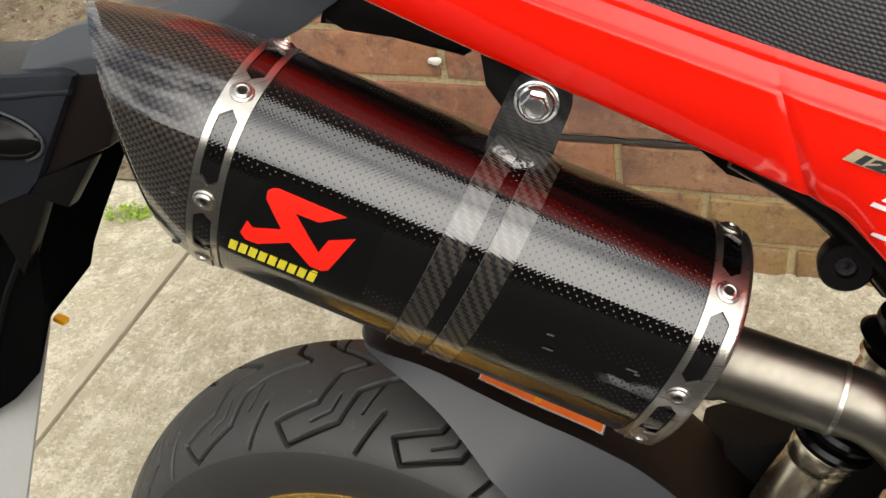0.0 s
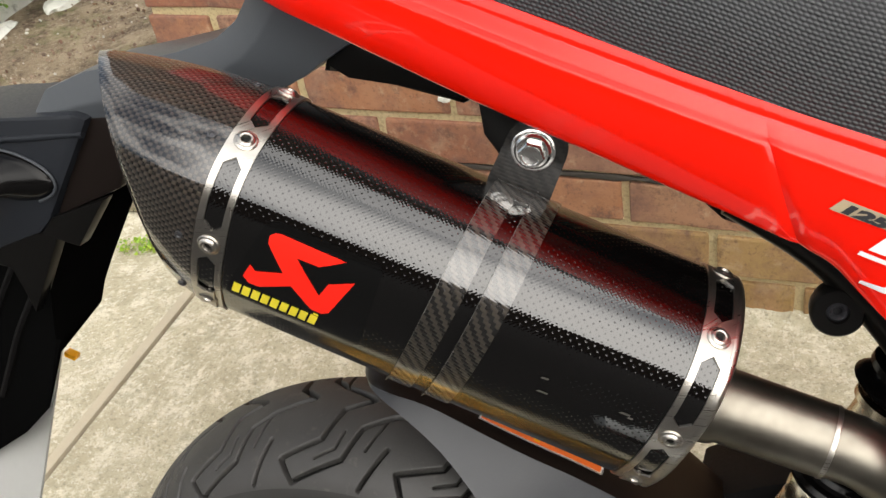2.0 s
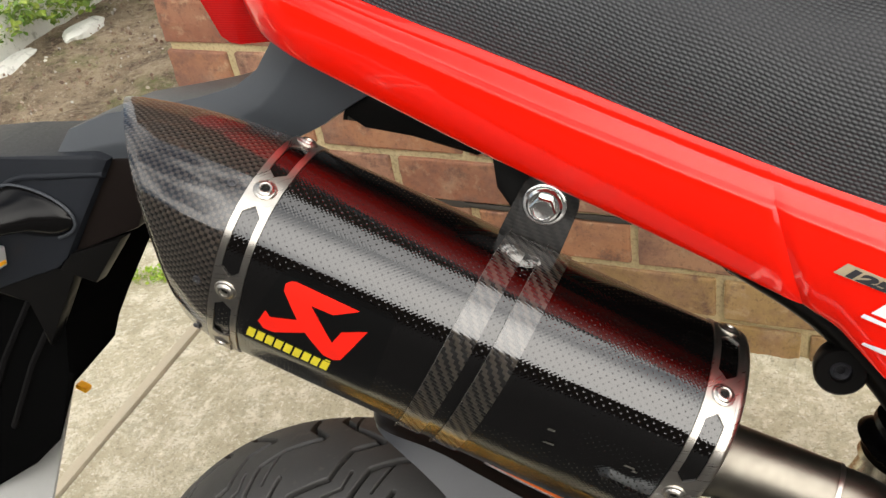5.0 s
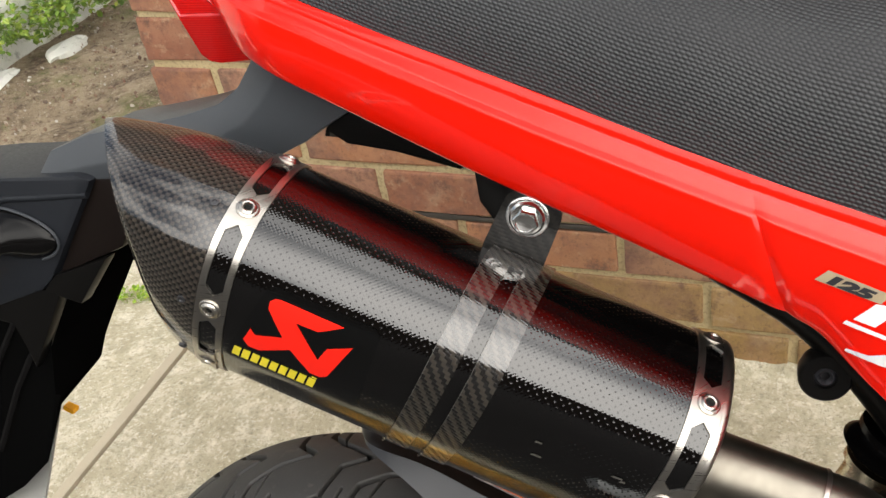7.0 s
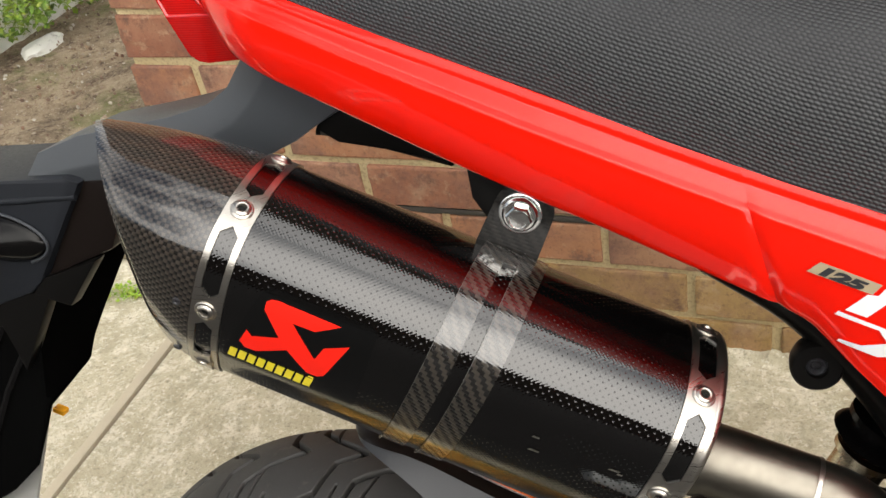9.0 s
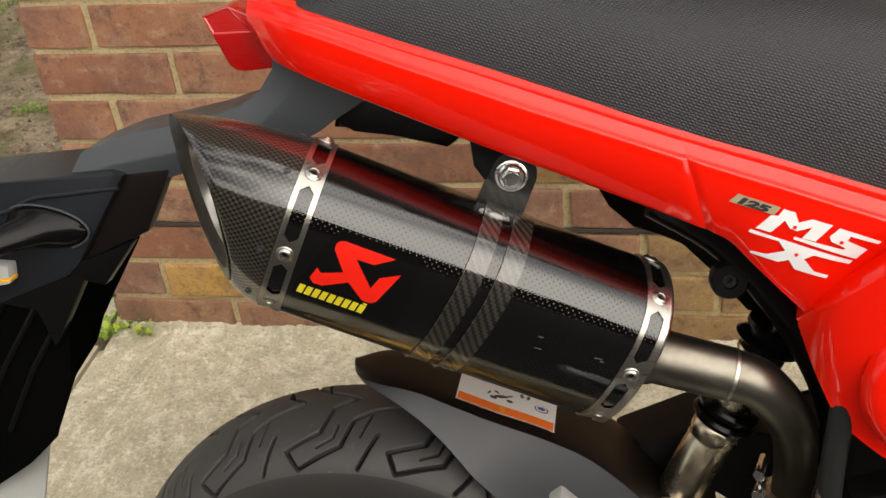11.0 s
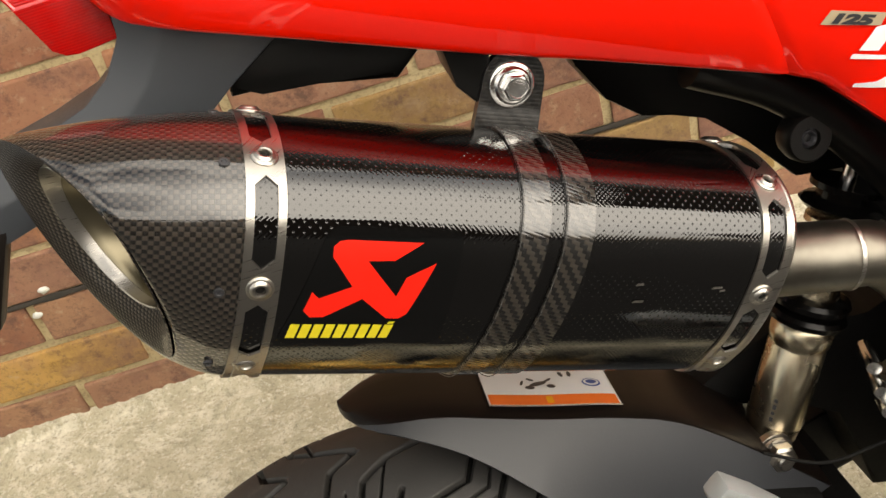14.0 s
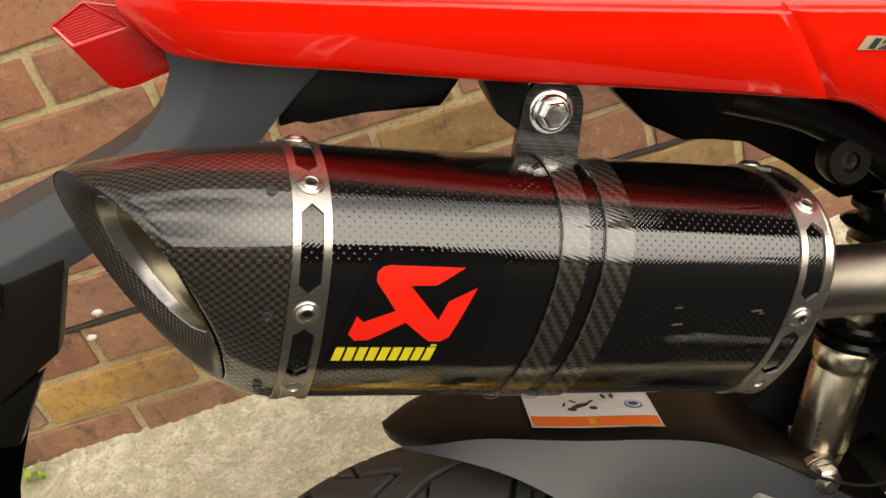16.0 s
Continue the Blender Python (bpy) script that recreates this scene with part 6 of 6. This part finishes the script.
weeds("soil_moss", [(-0.55, 0.52, 0.015, 0.05, 130, 0.014), (-0.70, 0.80, 0.015, 0.05, 90, 0.014), (-0.60, 0.30, 0.012, 0.04, 90, 0.012), (-0.45, 0.75, 0.015, 0.05, 110, 0.016)], "thin green moss growing on the soil", 0.010, 11, "ivy_leaf")

rnd = random.Random(21)
bm = bmesh.new()
bmesh.ops.create_icosphere(bm, subdivisions=1, radius=1.0)
pebble = [v.co.copy() for v in bm.verts]
pebble_faces = [[v.index for v in f.verts] for f in bm.faces]
bm.free()
verts, faces = [], []
for _ in range(7000):
    r = 0.0010 + 0.0042 * rnd.random() ** 6
    m = pose(rnd.uniform(-1.3, -0.15), rnd.uniform(0.10, 1.5), 0.016 + 0.2 * r, rnd.uniform(0, 90), rnd.uniform(0, 90), 0) @ Matrix.Diagonal((1.3 * r, r, 0.6 * r, 1))
    base = len(verts)
    verts += [m @ v for v in pebble]
    faces += [[base + k for k in f] for f in pebble_faces]
me = bpy.data.meshes.new("grit")
me.from_pydata([tuple(v) for v in verts], [], faces)
me.materials.append(M["grit"])
tagged(new("grit", me), "loose grit and dry litter on the soil", "gravel", kind="stuff")


def boulder(x, y, z, sx, sy, sz, seed):
    bm = bmesh.new()
    bmesh.ops.create_icosphere(bm, subdivisions=3, radius=1.0)
    for v in bm.verts:
        v.co *= 1.0 / max(abs(v.co.x) ** 3 + abs(v.co.y) ** 3 + abs(v.co.z) ** 3, 0.1) ** (1 / 3)
        v.co *= 1 + 0.20 * noise.fractal(v.co * 1.7 + Vector((seed, 0, 0)), 1.0, 2.0, 3)
        v.co = Vector((v.co.x * sx, v.co.y * sy, v.co.z * sz)) + Vector((x, y, z))
    ob = part("rubble", bm, "white_render", smooth=25)
    return tagged(ob, "lump of whitewashed rubble at the foot of the white wall", "rubble", "rubble by the wall")


boulder(-1.137, 0.885, 0.010, 0.034, 0.068, 0.026, 1)
boulder(-1.205, 0.690, 0.006, 0.030, 0.075, 0.024, 2)
boulder(-1.20, 0.46, 0.004, 0.03, 0.08, 0.020, 3)

bm = bmesh.new()
rows = []
for y in np.linspace(-0.88, 3.2, 85):
    row = []
    for z in np.linspace(-0.05, 1.4, 30):
        d = 0.02 * noise.fractal((y * 3, z * 3, 9.0), 1.0, 2.0, 4)
        row.append((-1.24 + d + 0.05 * max(0, 0.08 - z), y, z))
    rows.append(row + [(-1.45, y, 1.4), (-1.45, y, -0.05)])
grid(bm, rows, True)
tagged(part("wall_west", bm, "white_render"), "rough white-painted garden wall with grey stains", "wall", kind="structure")

# plain walls added out of view, placed to bound the sky the can reflects
bm = bmesh.new()
box(bm, (32.0, 0.3, 6.6), pose(-6.5, -15.0, 3.25))
tagged(part("wall_south", bm, "house"), "unseen plain dark wall to the south, added to bound the reflected sky", "wall", kind="structure")
bm = bmesh.new()
box(bm, (0.3, 34.0, 3.0), pose(18.0, -2.0, 1.45))
tagged(part("wall_east", bm, "house"), "unseen plain dark wall closing the place to the east", "wall", kind="structure")
bm = bmesh.new()
box(bm, (5.0, 9.0, 7.7), pose(11.5, 1.5, 3.75))
tagged(part("house_wall", bm, "house"), "unseen tall dark block, added to bound the reflected sky", "wall", kind="structure")

# brick wall
TOP_COURSES, HOUSE_COURSES, LENGTH = 14, 26, 2.6
bm = bmesh.new()
box(bm, (LENGTH - 0.012, 0.20, TOP_COURSES * COURSE - 0.01), pose(WALL_X0 + LENGTH / 2, 0.1055, (TOP_COURSES * COURSE) / 2 - 0.012))
bmesh.ops.subdivide_edges(bm, edges=bm.edges[:], cuts=30, use_grid_fill=True)
for v in bm.verts:
    v.co.y += 0.0015 * noise.noise(v.co * 40)
brick_wall = tagged(part("wall_north", bm, "mortar"), "red and yellow brick house wall with pale mortar", "wall", kind="structure")


def brick_mesh(length, deep, seed):
    bm = bmesh.new()
    box(bm, (length, deep, 0.064), None, 0.0035)
    bmesh.ops.subdivide_edges(bm, edges=[e for e in bm.edges if e.calc_length() > 0.04], cuts=3, use_grid_fill=True)
    for v in bm.verts:
        v.co += Vector((1, 1, 1)) * 0.0012 * noise.fractal(v.co * 45 + Vector((seed * 3.1, 0, 0)), 1.0, 2.0, 3)
    me = bpy.data.meshes.new("brick")
    bm.to_mesh(me)
    bm.free()
    return me


KINDS = {}
for kind in ("brick_red", "brick_brown", "brick_yellow", "brick_olive"):
    for long in (0.213, 0.1005):
        KINDS[kind, long] = []
        for s in range(4):
            me = brick_mesh(long, 0.1005, s + 10 * len(KINDS))
            me.materials.append(M[kind])
            KINDS[kind, long].append(me)
rnd = random.Random(7)
for c in range(TOP_COURSES):
    z = COURSE * c - 0.005 + 0.0325 + 0.005
    x = WALL_X0
    header = c % 2 == 1
    first = True
    while x < WALL_X0 + LENGTH - 0.05:
        long = 0.1005 if (first and header) else 0.213
        n = round((x - WALL_X0) / 0.1125)
        if c == 1 and n == 1:
            kind = "brick_yellow"
        elif x > 0.45:
            kind = rnd.choice(["brick_olive", "brick_olive", "brick_brown", "brick_brown"])
        elif c < 3:
            kind = rnd.choice(["brick_brown", "brick_brown", "brick_red"])
        else:
            kind = rnd.choice(["brick_red", "brick_red", "brick_red", "brick_brown"])
        ob = new("brick", rnd.choice(KINDS[kind, long]))
        ob.parent = brick_wall
        ob.matrix_basis = pose(x + long / 2 + rnd.uniform(-0.0015, 0.0015), 0.0505 + rnd.uniform(-0.0012, 0.0012), z + rnd.uniform(-0.001, 0.001), rnd.uniform(-0.5, 0.5), rnd.uniform(-0.4, 0.4), rnd.uniform(-0.4, 0.4))
        x += long + 0.012
        first = False
bm = bmesh.new()
rows = []
for x in np.arange(WALL_X0 + 0.01, WALL_X0 + LENGTH, 0.008):
    j = noise.noise((x * 30, 5, 0))
    hgt = 0.0038 + 0.0030 * j
    rows.append([(x, -0.0005 + 0.001 * j, 0.2205 - hgt), (x, -0.0015 + 0.0015 * j, 0.2205), (x, 0.0 + 0.001 * j, 0.2205 + hgt), (x, 0.01, 0.2205)])
grid(bm, rows, True)
part("damp_course", bm, "slate", brick_wall, "dark slate damp course in a bed joint")
for x, z, r in ((0.330, 0.327, 0.008), (0.62, 0.30, 0.005), (0.10, 0.262, 0.005), (0.145, 0.235, 0.007), (0.12, 0.20, 0.006)):
    bm = bmesh.new()
    bmesh.ops.create_icosphere(bm, subdivisions=2, radius=r, matrix=pose(x, 0.0, z) @ Matrix.Diagonal((1.2, 0.6, 0.8, 1)))
    for v in bm.verts:
        v.co += Vector((1, 0.5, 1)) * 0.3 * r * noise.noise(v.co * 200)
    part("lime_blob", bm, "white_render", brick_wall, "white blob of lime on the bricks")
# the unseen courses higher up, joined; coloured dark so the can reflects them dark
bm = bmesh.new()
box(bm, (LENGTH - 0.012, 0.20, (HOUSE_COURSES - TOP_COURSES) * COURSE), pose(WALL_X0 + LENGTH / 2, 0.1055, (HOUSE_COURSES + TOP_COURSES) * COURSE / 2 - 0.014))
part("upper_wall", bm, "house", brick_wall, "unseen mortar of the upper wall, darkened for the can's reflection")
rnd = random.Random(17)
corner = [(-1, -1, -1), (1, -1, -1), (1, 1, -1), (-1, 1, -1), (-1, -1, 1), (1, -1, 1), (1, 1, 1), (-1, 1, 1)]
sides = [(0, 1, 5, 4), (1, 2, 6, 5), (2, 3, 7, 6), (3, 0, 4, 7), (4, 5, 6, 7), (3, 2, 1, 0)]
for kind, share in (("house", (0.0, 0.85)), ("brick_brown", (0.85, 1.0))):
    verts, faces = [], []
    draw = random.Random(29)
    for c in range(TOP_COURSES, HOUSE_COURSES):
        x = WALL_X0
        while x < WALL_X0 + LENGTH - 0.05:
            long = 0.1005 if x == WALL_X0 and c % 2 == 1 else 0.213
            pick, jig = draw.random(), draw.uniform(-0.0012, 0.0012)
            if share[0] <= pick < share[1]:
                base = len(verts)
                verts += [(x + long / 2 * (1 + i), 0.0505 + jig + 0.05 * j, COURSE * c + 0.0325 + 0.032 * k) for i, j, k in corner]
                faces += [[base + q for q in f] for f in sides]
            x += long + 0.012
    me = bpy.data.meshes.new("upper_bricks")
    me.from_pydata(verts, [], faces)
    me.materials.append(M[kind])
    upper = new("upper_bricks", me)
    upper.parent = brick_wall
    tagged(upper, "unseen brick courses higher up the wall, darkened for the can's reflection", kind="stuff")
